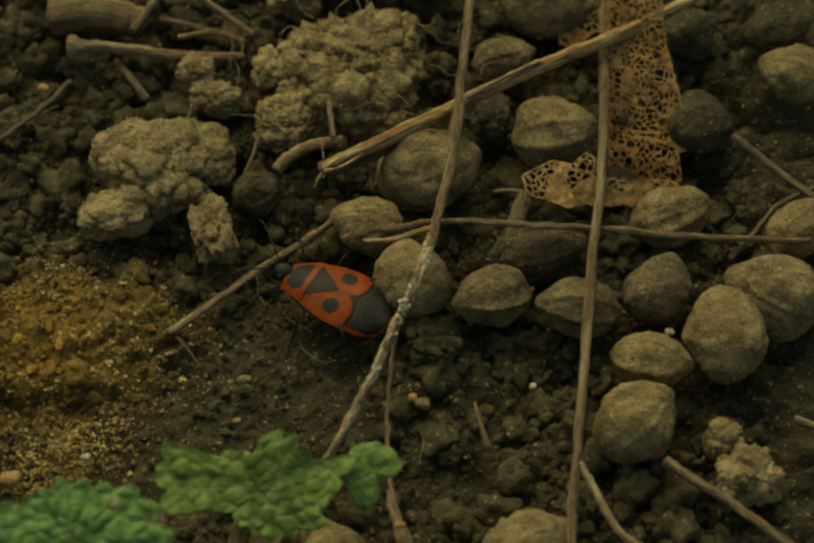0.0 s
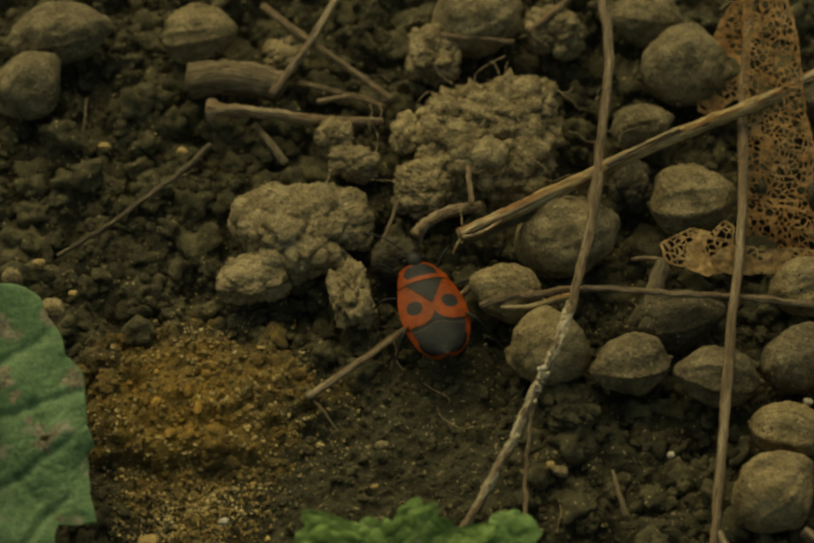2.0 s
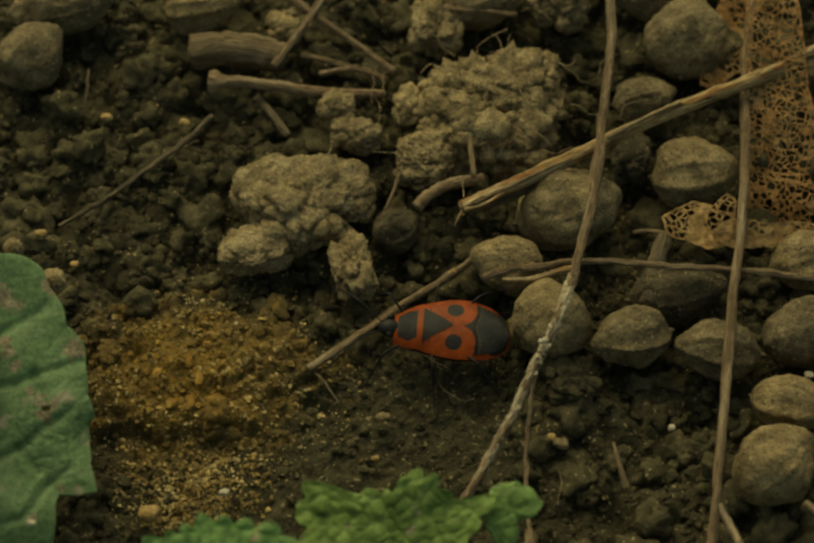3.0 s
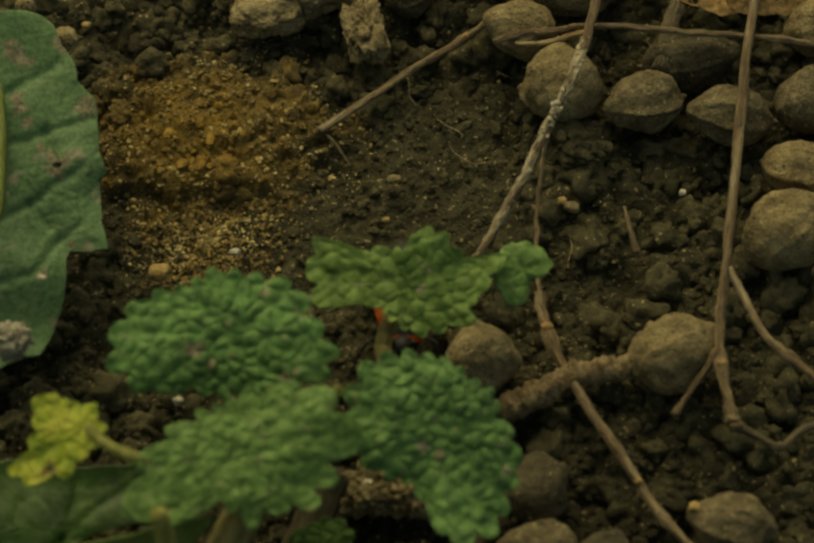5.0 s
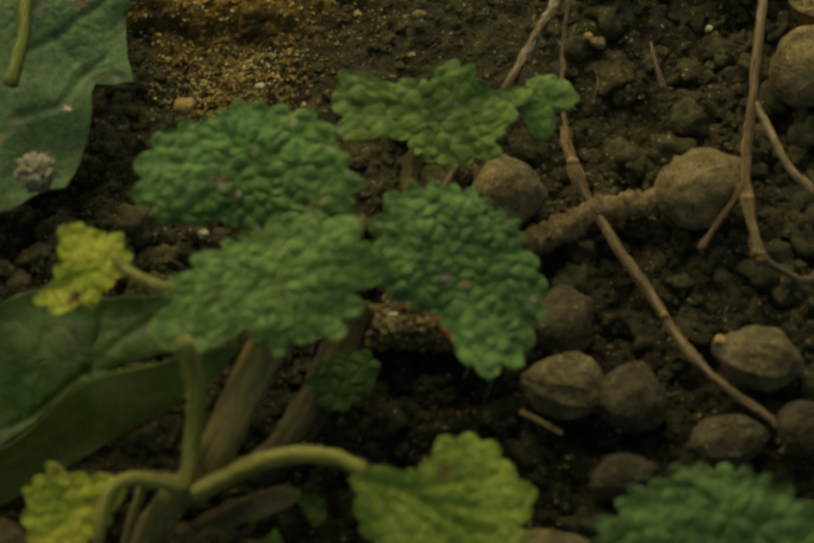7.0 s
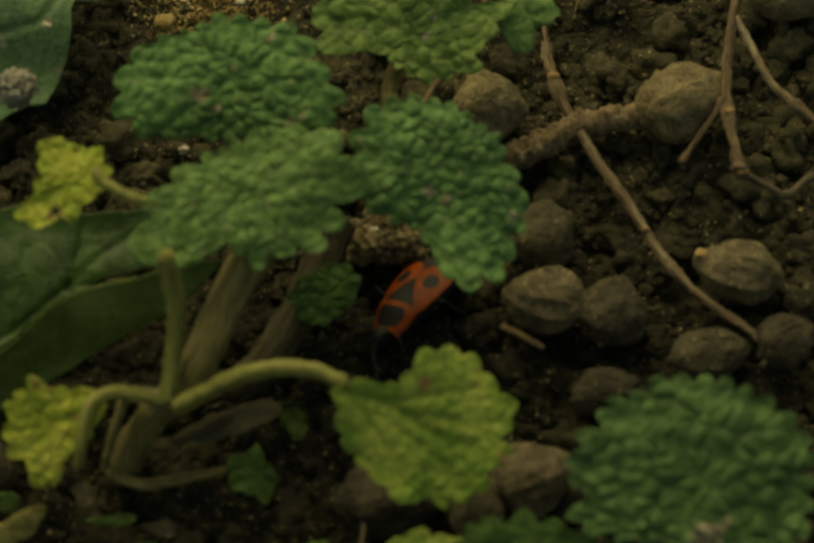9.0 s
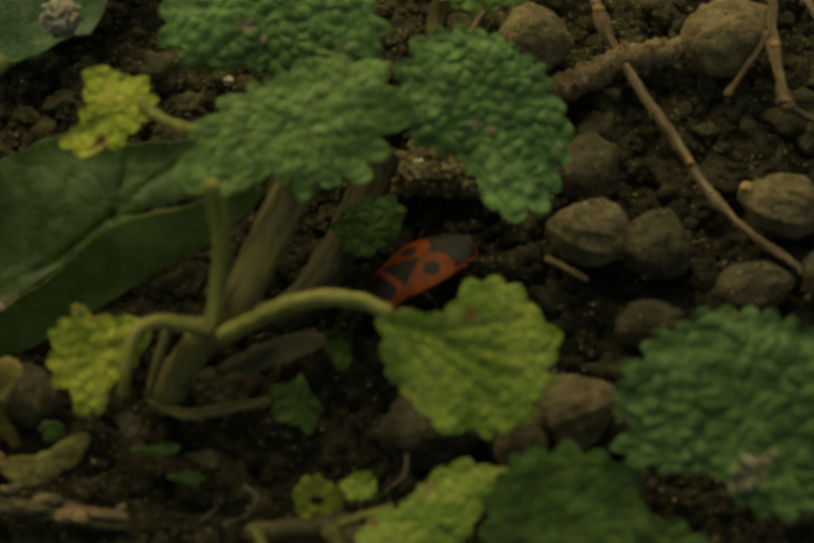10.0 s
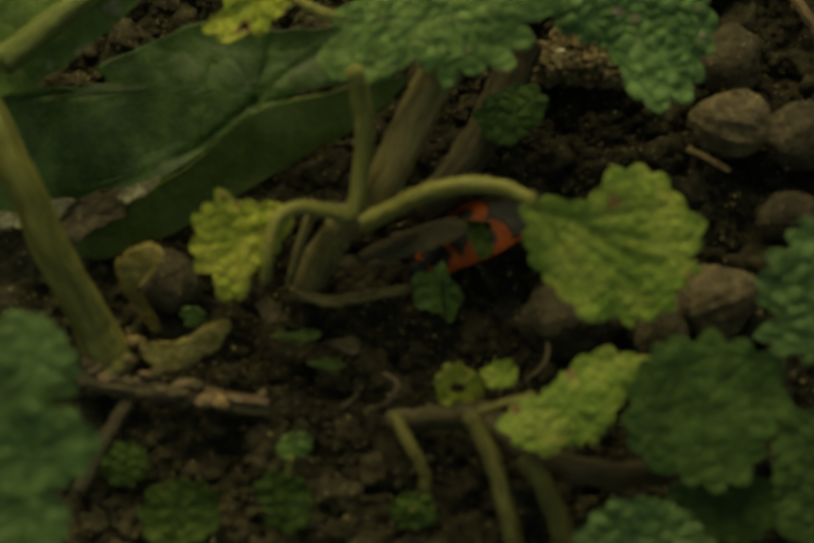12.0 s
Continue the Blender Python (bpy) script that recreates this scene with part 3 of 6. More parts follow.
# ---- nuts ----
def nut(at, a, b, turn, rise, seed, mat, label="", keel=0.36, ridge=0.0):
    """A plump nut with five low ribs and flat sides: long axis a, half width b; turn and rise give where its tip points."""
    v0, f0 = BALLS[5]
    out = []
    for p in v0:
        x, y, z = p
        g = math.atan2(z, y)
        c = (5 * g / (2 * math.pi) + seed) % 1.0 - 0.5
        flat = 1.0 / math.cos(2 * math.pi / 5 * (0.5 - abs(c)) * 0.72)
        taper = 1 - 0.12 * x - 0.08 * max(0, x) ** 2
        q = Vector(p) * 1.0 + Vector((seed * 3.3, seed, 0))
        rib = keel * (0.22 * math.exp(-(c / 0.055) ** 2) + 0.45 * (1 / flat - 0.92)) * (1 - 0.6 * x * x) * max(0.15, 0.8 + 1.5 * noise.noise(Vector((math.floor(5 * g / (2 * math.pi) + seed + 0.5) % 5 * 3.7, seed, 0.5))))
        s = 1 + 0.17 * noise.noise(q * 1.2) + 0.07 * noise.noise(q * 2.9) + 0.03 * noise.noise(q * 7) + 0.014 * noise.noise(q * 15) + 0.008 * noise.noise(q * 31)
        d = noise.voronoi(q * 1.7)[0]
        s += 0.08 * (min(d[1] - d[0], 0.25) - 0.12)
        side = ((math.degrees(g) - (150 if math.cos(radians(turn)) > 0 else 30) + 180) % 360 - 180) / 7.5
        s += ridge * (1 - 0.7 * x * x) * (0.13 * math.exp(-side * side) - (0.07 * math.exp(-((side + 3.2) / 2.6) ** 2) + 0.07 * math.exp(-((side - 3.2) / 2.6) ** 2)))
        tip = 0.1 * max(0.0, x - 0.88) / 0.12 + 0.05 * max(0.0, -x - 0.93) / 0.07
        out.append((a * (x * (s * 0.5 + 0.5) + np.sign(x) * tip), b * y * (taper + rib) * s, b * z * (taper + rib) * s * 0.96))
    m = Matrix.Rotation(radians(turn), 3, "Z") @ Matrix.Rotation(-radians(rise), 3, "Y")
    v = np.array([(m @ Vector(p))[:] for p in out]) + at
    ob = make("linden_nut", v, f0, mat, origin=(at[0], at[1], at[2] - b * 0.9))
    tagged(ob, label or "dry grey-brown ribbed linden nut lying on soil", "nut", "fallen linden nuts")
    stub = m @ Vector((-a * 0.98, 0, 0))
    e = m @ Vector((-a * 1.12, 0.1, 0.05))
    make("stalk_scar", *tube([np.array(at) + stub[:], np.array(at) + e[:]], b * 0.13, b * 0.08, 6, steps=2), twig_dark, ob)
    return ob


NUTS = [
    ((-25.99, 19.54, 3.68), 3.77, 2.30, 5, 10, nut_shell), ((-15.42, 19.54, 3.68), 2.97, 2.29, -10, 20, nut_ochre), ((-28.08, 14.71, 3.44), 2.67, 2.59, 40, 30, nut_shell),
    ((5.77, 21.06, 3.75), 3.37, 2.97, 20, 10, nut_shell), ((18.45, 21.31, 3.47), 2.86, 2.07, 170, 0, nut_shell), ((21.40, 16.54, 3.53), 2.76, 3.15, 80, 10, nut_shell),
    ((12.02, 0.89, 2.44), 3.73, 3.12, 15, 10, nut_shell), ((21.28, 3.56, 3.38), 2.98, 2.68, 5, 5, nut_ochre), ((7.55, -4.41, 2.78), 2.55, 2.18, 170, 10, nut_ochre),
    ((10.56, -9.16, 2.54), 2.83, 2.75, 100, 25, nut_ochre), ((16.36, -10.60, 2.17), 2.90, 2.08, 200, 10, nut_grey), ((22.53, -11.48, 1.93), 2.98, 2.23, 175, 5, nut_grey),
    ((17.89, 11.14, 2.96), 2.26, 1.56, 10, 10, nut_shell), ((28.21, -10.29, 2.49), 2.53, 2.31, 60, 40, nut_grey), ((32.79, -14.46, 2.88), 3.62, 2.81, 95, 5, nut_ochre),
    ((36.67, -10.60, 2.27), 3.44, 2.91, 160, 15, nut_shell), ((27.47, -16.25, 1.99), 2.80, 2.06, -15, 5, nut_ochre), ((26.02, -21.57, 1.92), 3.06, 2.77, 40, 15, nut_ochre),
    ((18.07, -31.52, 1.42), 3.15, 2.6, 25, 15, nut_ochre), ((39.54, 9.11, 3.26), 2.57, 2.10, 160, 10, nut_ochre), ((29.52, -3.24, 2.04), 2.88, 2.27, 20, 5, nut_ochre),
    # from here down the slope, nut_dark puts the herbs' shade into the nuts
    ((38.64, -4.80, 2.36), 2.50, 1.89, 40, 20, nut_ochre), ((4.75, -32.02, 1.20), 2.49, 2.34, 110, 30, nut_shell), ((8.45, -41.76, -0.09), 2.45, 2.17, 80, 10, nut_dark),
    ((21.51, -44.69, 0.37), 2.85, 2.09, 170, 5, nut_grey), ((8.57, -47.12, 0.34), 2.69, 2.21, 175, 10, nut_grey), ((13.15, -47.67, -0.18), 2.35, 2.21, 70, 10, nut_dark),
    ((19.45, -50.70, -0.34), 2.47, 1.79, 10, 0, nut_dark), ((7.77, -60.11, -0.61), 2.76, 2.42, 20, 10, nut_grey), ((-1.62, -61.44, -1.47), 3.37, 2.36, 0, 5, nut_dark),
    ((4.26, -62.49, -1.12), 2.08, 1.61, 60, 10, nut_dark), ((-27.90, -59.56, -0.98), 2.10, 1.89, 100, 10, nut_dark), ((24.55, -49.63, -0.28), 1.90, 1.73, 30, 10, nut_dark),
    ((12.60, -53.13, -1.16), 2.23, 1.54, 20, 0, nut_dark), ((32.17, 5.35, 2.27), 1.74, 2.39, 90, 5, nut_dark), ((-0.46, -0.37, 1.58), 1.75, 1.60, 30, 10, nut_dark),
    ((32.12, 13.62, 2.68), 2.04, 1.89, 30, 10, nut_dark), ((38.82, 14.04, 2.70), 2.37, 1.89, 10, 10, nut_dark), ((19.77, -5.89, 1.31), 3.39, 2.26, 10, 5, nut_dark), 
]
KEELED = (1, 7, 10, 11, 16, 20, 24, 25)
for i, (at, a, b, turn, rise, mat) in enumerate(NUTS):
    words = {"nut_grey": "dull grey-brown ribbed linden nut on dark soil", "nut_shell": "dry grey-brown ribbed linden nut lying on soil", "nut_dark": "dark linden nut half sunk in soil", "nut_ochre": "pale ochre-grey ribbed linden nut on soil"}
    nut(at, max(a, b * 1.04), b, turn, rise, i * 1.37 + 0.4, mat, words[mat.name], ridge=1.0 if i in KEELED else 0.0)


# ---- pebbles ----
PEBBLES = [
    ((-13.57, -12.60, 0.77), 0.89, 0.67, 1), ((-17.65, -24.60, 0.17), 0.94, 0.73, 1), ((-1.44, -16.40, 0.48), 0.59, 0.44, 0), ((19.02, -17.29, 0.54), 0.33, 0.29, 2), ((11.13, -18.78, 0.56), 0.6, 0.5, 0),
    ((-11.93, -8.61, 0.87), 0.45, 0.26, 2), ((-19.29, -14.47, 0.58), 0.30, 0.52, 1), ((-21.44, -11.82, 0.71), 0.34, 0.26, 2), ((-2.00, -19.95, 0.30), 0.29, 0.22, 1), ((-12.49, -22.74, 0.16), 0.47, 0.29, 2),
    ((-1.97, -19.90, 0.31), 0.29, 0.22, 1), ((28.87, -13.57, 1.72), 0.44, 0.37, 2), ((-15.96, -35.02, -0.45), 0.28, 0.25, 2), ((-2.81, -41.95, 0.70), 0.38, 0.28, 2), ((-22.29, 10.00, 1.90), 0.55, 0.31, 1), ((-16.44, 9.43, 1.97), 0.47, 0.31, 1),
    ((-26.56, -0.76, 1.46), 0.53, 0.38, 1), ((-23.95, -3.53, 1.32), 0.38, 0.30, 1), ((-25.04, -30.18, 7.29), 0.42, 0.28, 2), ((10.47, -18.29, 0.69), 0.37, 0.33, 1), ((-15.92, -34.91, -0.25), 0.46, 0.28, 2), ((18.99, -43.95, 1.40), 0.55, 0.42, 1),
]
for i, (at, a, b, kind) in enumerate(PEBBLES):
    v, f = lump_mesh(a, b, min(a, b) * 0.8, i * 1.9 + 3, 3, 0.9)
    peb = make("pebble", v + at, f, (clod_soil, ochre_stone, pale_stone)[kind], origin=(at[0], at[1], at[2] - b * 0.7))
    tagged(peb, ("small grey crumb of stone on soil", "small ochre pebble lying on soil", "tiny pale pebble lying on soil")[kind], "pebble", "pebbles")


# ---- twigs and dry stalks ----
def twig(points, r0, r1, seed, mat=None, label="", rough=0.14, knots=(), wobble=0.25, buds=(), name="twig"):
    """A dry stick through the points; buds: (place along it, size)."""
    v, f = tube(points, r0 * 0.82, r1 * 0.82, 14, rough, seed, 10, knots, wobble * 0.4 * min(1.0, math.dist(points[0], points[-1]) / 15))
    ob = make(name, v, f, mat or twig_bark, origin=points[0])
    tagged(ob, label or "thin dry grey-brown twig lying across the soil", "twig", "dry twigs")
    line = spline(points, 10)
    for u, size in buds:
        c = line[int(u * (len(line) - 1))]
        vv = BALLS[2][0] * (size, size * 0.8, size * 0.9) * (1 + 0.2 * rng.uniform(-1, 1, (len(BALLS[2][0]), 1))) + c + (0, 0, r0 * 0.6)
        make("bud", vv, BALLS[2][1], twig_pale, ob, label="pale swollen bud")
    return ob


long_stalk = twig([(15.03, 27.32, 6.57), (15.06, 20.76, 6.74), (15.42, 14.78, 6.44), (14.52, 6.56, 6.03), (13.66, -0.40, 6.18), (12.40, -7.08, 6.85), (11.10, -11.68, 6.82), (9.50, -14.76, 5.46), (7.84, -18.04, 3.80), (6.00, -21.42, 2.63), (4.11, -24.68, 1.47), (2.73, -27.11, 0.44), (1.65, -28.64, 0.17), (0.39, -31.12, -0.06), (-0.43, -32.81, -0.24)], 0.45, 0.3, 1, label="long crooked grey-brown dry stalk arching over the nuts", knots=((0.26, 0.5), (0.6, 0.4), (0.72, 0.3)), wobble=0.4)
twig([(9.52, -14.56, 5.07), (8.99, -16.48, 2.88), (8.66, -20.11, 1.69), (8.60, -23.31, 1.23), (8.75, -25.9, 1.0), (8.98, -28.0, 0.85)], 0.16, 0.2, 2, label="thin dry side shoot with pale buds", buds=((0.62, 0.35), (0.7, 0.3)))
twig([(8.80, -26.4, 0.9), (8.95, -28.12, 0.79), (10.10, -31.79, 0.81), (11.98, -35.94, 1.00), (14.22, -39.43, 0.63), (15.92, -42.48, 0.28), (18.12, -45.49, -0.07), (20.50, -47.49, -0.37), (22.53, -49.01, -0.65), (24.03, -50.83, -1.04)], 0.48, 0.3, 3, label="long brown dry stalk with small knots", knots=((0.18, 0.5), (0.42, 0.3), (0.62, 0.4), (0.8, 0.3)), buds=((0.53, 0.3), (0.16, 0.4)))
twig([(5.62, -6.72, 4.06), (7.68, -5.91, 4.10), (9.54, -5.92, 4.30), (12.14, -5.72, 4.71), (15.49, -5.72, 4.71), (19.21, -6.02, 4.50), (23.71, -5.91, 4.10), (26.68, -6.27, 4.09), (29.66, -6.53, 3.87), (39.37, -6.82, 3.46)], 0.3, 0.26, 4, label="thin dry stalk lying level across the nuts", knots=((0.2, 0.5), (0.75, 0.4)))
twig([(7.11, -6.75, 3.86), (9.16, -6.81, 4.06), (11.20, -6.34, 4.48), (12.20, -6.35, 4.68)], 0.2, 0.3, 5, twig_pale)
twig([(26.90, 25.61, 6.08), (26.19, 19.52, 5.78), (25.20, 9.20, 5.26), (24.58, -0.40, 4.98), (23.39, -9.49, 4.53), (22.43, -18.11, 3.89), (21.50, -26.01, 3.30)] + [(21.14, -28.56, 2.97), (20.96, -32.39, 2.78), (21.35, -36.12, 2.79), (21.61, -38.35, 2.88)], 0.43, 0.4, 6, label="long straight brown dry stalk with a fork", knots=((0.45, 0.2), (0.83, 0.5), (0.95, 0.5), (0.995, 0.7)), buds=((0.83, 0.4),))
twig([(21.68, -25.82, 3.31), (22.55, -27.35, 2.83), (24.14, -30.62, 2.27), (26.14, -32.53, 1.97), (27.86, -34.02, 1.70)], 0.36, 0.3, 7, knots=((0.7, 0.5),))
twig([(20.78, -32.39, 2.78), (19.35, -34.41, 2.08), (17.77, -36.84, 1.56)], 0.3, 0.22, 8, knots=((0.05, 0.5), (0.97, 0.6)))
twig([(21.63, -38.22, 2.69), (23.25, -38.62, 1.87), (24.86, -39.02, 1.25), (26.31, -37.79, 1.31), (28.10, -36.95, 1.35)], 0.34, 0.3, 9, twig_dark, knots=((0.02, 0.8), (0.5, 0.4)), buds=((0.03, 0.45),))
stout = twig([(4.18, -0.81, 4.76), (8.16, 1.22, 5.06), (13.89, 4.19, 5.61), (19.69, 7.19, 6.16), (25.14, 9.67, 6.48), (30.19, 12.41, 6.82), (33.09, 14.27, 6.91), (36.29, 15.84, 6.99)], 0.64, 0.56, 10, twig_pale, label="stout pale straw-coloured stick with a broken end", knots=((0.2, 0.15), (0.6, 0.15)), wobble=0.2)
for i, pts in enumerate(([(4.98, -1.08, 5.55), (8.00, 0.41, 5.92), (11.05, 2.09, 6.20)], [(4.41, -1.25, 5.04), (5.73, -1.11, 5.44), (7.24, -0.24, 5.79)], [(14.89, 4.42, 6.42), (17.21, 5.80, 6.69), (20.32, 7.46, 6.87)])):
    make("splinter", *tube(pts, 0.2, 0.1, 7, 0.2, 50 + i), (twig_bark, twig_pale, twig_bark)[i], stout)
twig([(4.98, -0.25, 3.79), (8.03, 0.96, 4.05), (11.09, 2.56, 4.33)], 0.5, 0.3, 11, twig_dark, label="dark strip of bark under a stick")
twig([(4.30, -0.92, 4.75), (3.92, -1.55, 4.52), (3.65, -2.03, 4.10)], 0.1, 0.05, 12, twig_pale)
twig([(-6.81, -12.96, 1.45), (-3.50, -10.30, 1.58), (-0.15, -7.47, 1.73), (3.04, -5.19, 1.94), (5.32, -3.28, 2.24)], 0.36, 0.3, 13, label="thin dry twig with its tip on the sand", knots=((0.78, 0.5),), buds=((0.8, 0.3),))
twig([(-25.20, -0.53, 1.97), (-22.23, 1.35, 2.47), (-19.07, 3.96, 3.00), (-16.83, 5.84, 3.29), (-14.22, 8.56, 3.63)], 0.2, 0.28, 14, twig_dark)
twig([(0.91, 0.68, 2.83), (1.75, 1.44, 3.27), (3.27, 2.32, 3.52), (5.76, 3.10, 3.15)], 0.55, 0.5, 15, twig_bark, label="short curved piece of pale hollow stalk")
twig([(-10.64, 21.90, 4.29), (-8.42, 19.60, 4.38), (-6.23, 17.43, 4.47), (-3.67, 15.32, 4.17), (-0.74, 12.83, 3.84)], 0.36, 0.32, 16)
twig([(-4.44, 23.41, 4.97), (-7.00, 17.43, 5.07), (-8.34, 15.38, 4.57), (-9.80, 13.32, 3.87)], 0.36, 0.36, 17)
twig([(-14.58, 11.85, 3.79), (-11.79, 11.85, 3.79), (-8.69, 11.53, 3.58), (-5.20, 11.20, 3.36), (-1.51, 11.36, 3.17)], 0.62, 0.4, 18, label="knobbed grey stalk lying on the soil", knots=((0.03, 0.7),))
twig([(-7.77, 14.66, 3.73), (-5.61, 13.97, 3.70), (-3.27, 13.45, 3.47), (-0.93, 13.17, 3.26)], 0.28, 0.22, 19)
twig([(-6.38, 13.01, 3.45), (-3.66, 13.29, 3.66), (-1.32, 12.52, 3.43)], 0.26, 0.26, 20)
twig([(34.56, 3.40, 2.97), (36.94, 0.72, 3.04), (40.02, -2.50, 3.08), (42.54, -4.83, 2.96)], 0.34, 0.3, 21, twig_dark)
twig([(27.80, -24.61, 1.77), (29.68, -26.28, 1.69), (31.91, -27.86, 1.61), (35.71, -31.10, 1.25), (38.00, -32.97, 0.95)], 0.46, 0.36, 22)
twig([(37.24, -21.05, 1.55), (38.61, -21.89, 1.71), (40.35, -22.33, 1.48)], 0.32, 0.3, 23)
twig([(2.90, 18.56, 4.73), (5.72, 18.00, 4.90), (8.46, 17.86, 4.69)], 0.24, 0.22, 24)
twig([(9.59, 18.93, 4.55), (11.26, 20.40, 5.02), (13.47, 22.66, 5.33)], 0.26, 0.3, 25)
twig([(-1.48, 0.59, 2.03), (-0.91, 1.75, 2.89), (-0.30, 3.24, 3.76)], 0.2, 0.14, 26)
twig([(4.63, 6.80, 5.14), (4.87, 4.51, 5.23), (5.07, 1.98, 4.90)], 0.26, 0.22, 27)
twig([(14.78, -19.53, 1.82), (15.11, -20.98, 1.35), (15.68, -22.57, 0.47)], 0.12, 0.3, 28, label="small pale splinter standing in the soil")
twig([(6.09, -35.72, 0.01), (8.14, -34.73, 0.36), (10.27, -33.61, 0.52), (12.58, -32.74, 0.56), (15.26, -32.12, 0.59)], 1.2, 1.0, 29, strip_bark, label="thick rough strip of brown bark", rough=0.28, knots=((0.1, 0.2), (0.6, 0.2)))
twig([(16.69, -1.47, 2.73), (17.82, -1.50, 2.93), (19.31, -1.90, 3.11)], 0.17, 0.2, 30)
twig([(40.27, -1.11, 2.54), (37.42, -3.01, 2.85), (35.32, -5.67, 2.92), (33.47, -7.92, 2.80)], 0.2, 0.26, 31, twig_dark)
twig([(18.92, -1.97, 2.70), (18.27, -4.26, 2.59), (17.58, -7.75, 2.21)], 0.75, 0.8, 32, twig_dark, label="dark stub of stalk between nuts")
twig([(5.74, -48.79, -0.24), (7.11, -49.67, -0.08), (8.49, -50.39, -0.32)], 0.3, 0.2, 33, twig_pale)
twig([(-23.79, 13.91, 2.70), (-23.72, 11.06, 3.35), (-23.93, 9.20, 2.86)], 0.13, 0.1, 34, twig_dark)
twig([(-6.37, -12.90, 1.05), (-5.50, -14.28, 1.39), (-4.56, -15.69, 1.02)], 0.12, 0.08, 35, twig_dark)
twig([(-11.05, 11.62, 2.38), (-9.84, 9.68, 2.58), (-8.65, 7.99, 2.20)], 0.34, 0.36, 36, twig_dark)
twig([(22.88, -51.38, -0.77), (24.45, -49.63, -0.28), (25.68, -48.16, -0.01)], 0.26, 0.24, 37, twig_dark)

twig([(-15.53, -58.93, 1.25), (-13.21, -58.01, 1.80), (-10.91, -56.80, 1.86), (-9.26, -56.06, 1.40)], 0.5, 0.5, 39, shaded_old_wood, "dead brown stalk under the herb")
rag = empty("withered_leaf", (-14.56, -58.14, 1.29))
tagged(rag, "dark withered strip of leaf caught on a dead stalk", "leaf")
bark = make("bark_piece", *tube([(-16.01, 15.31, 3.17), (-13.46, 15.49, 3.37), (-10.91, 15.14, 3.36), (-9.15, 14.66, 3.13)], 1.35, 1.2, 16, 0.1, 40), bark_brown, origin=(-16.09, 16.30, 2.01))
tagged(bark, "thick weathered brown piece of stalk on the soil", "bark")


make("bleached_bark", *tube([(11.99, -8.50, 6.88), (11.10, -11.68, 6.82), (9.50, -14.76, 5.46), (7.84, -18.04, 3.80), (6.00, -21.42, 2.63), (4.11, -24.68, 1.47)], 0.37, 0.3, 14, 0.36, 71, 10, wobble=0.1), pale_wood, long_stalk, label="pale crusted bark")
crust_line = spline([(11.75, -9.83, 7.41), (11.08, -12.04, 7.30), (10.03, -14.09, 6.70), (9.30, -15.40, 5.73), (7.83, -18.31, 4.18)], 14)
for i in range(40):
    c = crust_line[rng.integers(0, len(crust_line))] + rng.uniform(-0.26, 0.26, 3) * (1, 1, 0.4) - (0, 0, 0.3)
    v, f = lump_mesh(*(rng.uniform(0.07, 0.14) * np.array((1.5, 1.8, 0.9))), i + 2, 2, 1.4)
    make("crust", v + c, f, pale_wood, long_stalk)
v, f = lump_mesh(0.36, 0.24, 0.2, 4, 3, 1.6)
make("crust", v + (9.73, -14.32, 6.68), f, pale_stone, long_stalk, label="white crust")


# ---- rootlets ----
def rootlets():
    verts, faces, o = [], [], 0
    r = np.random.default_rng(21)
    for i in range(62):
        if i < 40:
            x, y = HEAP[0] + r.normal(0, 4.2), HEAP[1] + r.normal(0, 4.6)
            z = HEAP[2] + 1.0 + 2.6 * max(0.0, 1 - ((x - HEAP[0]) / 6.5) ** 2 - ((y - HEAP[1]) / 7) ** 2)
        else:
            x, y = r.uniform(-32, 32), r.uniform(-80, 28)
            z = ground_z(x, y) + 0.5
        g, p = r.uniform(0, 6.3), [np.array((x, y, z))]
        for _ in range(4):
            g += r.uniform(-0.9, 0.9)
            p.append(p[-1] + np.array((math.cos(g), math.sin(g), r.uniform(-0.35, 0.3))) * r.uniform(0.4, 1.0))
        v, f = tube(p, 0.042, 0.022, 5, 0.1, i, 4)
        STRAIGHT.pop()
        verts.append(v)
        faces += [tuple(o + e for e in q) for q in f]
        o += len(v)
    ob = make("rootlets", np.vstack(verts), faces, root_hair, origin=(0, 0, 0))
    tagged(ob, "fine pale rootlets in the crumbly soil", "rootlets", kind="stuff")


HEAP = (6.23, 9.92, 3.20)
rootlets()


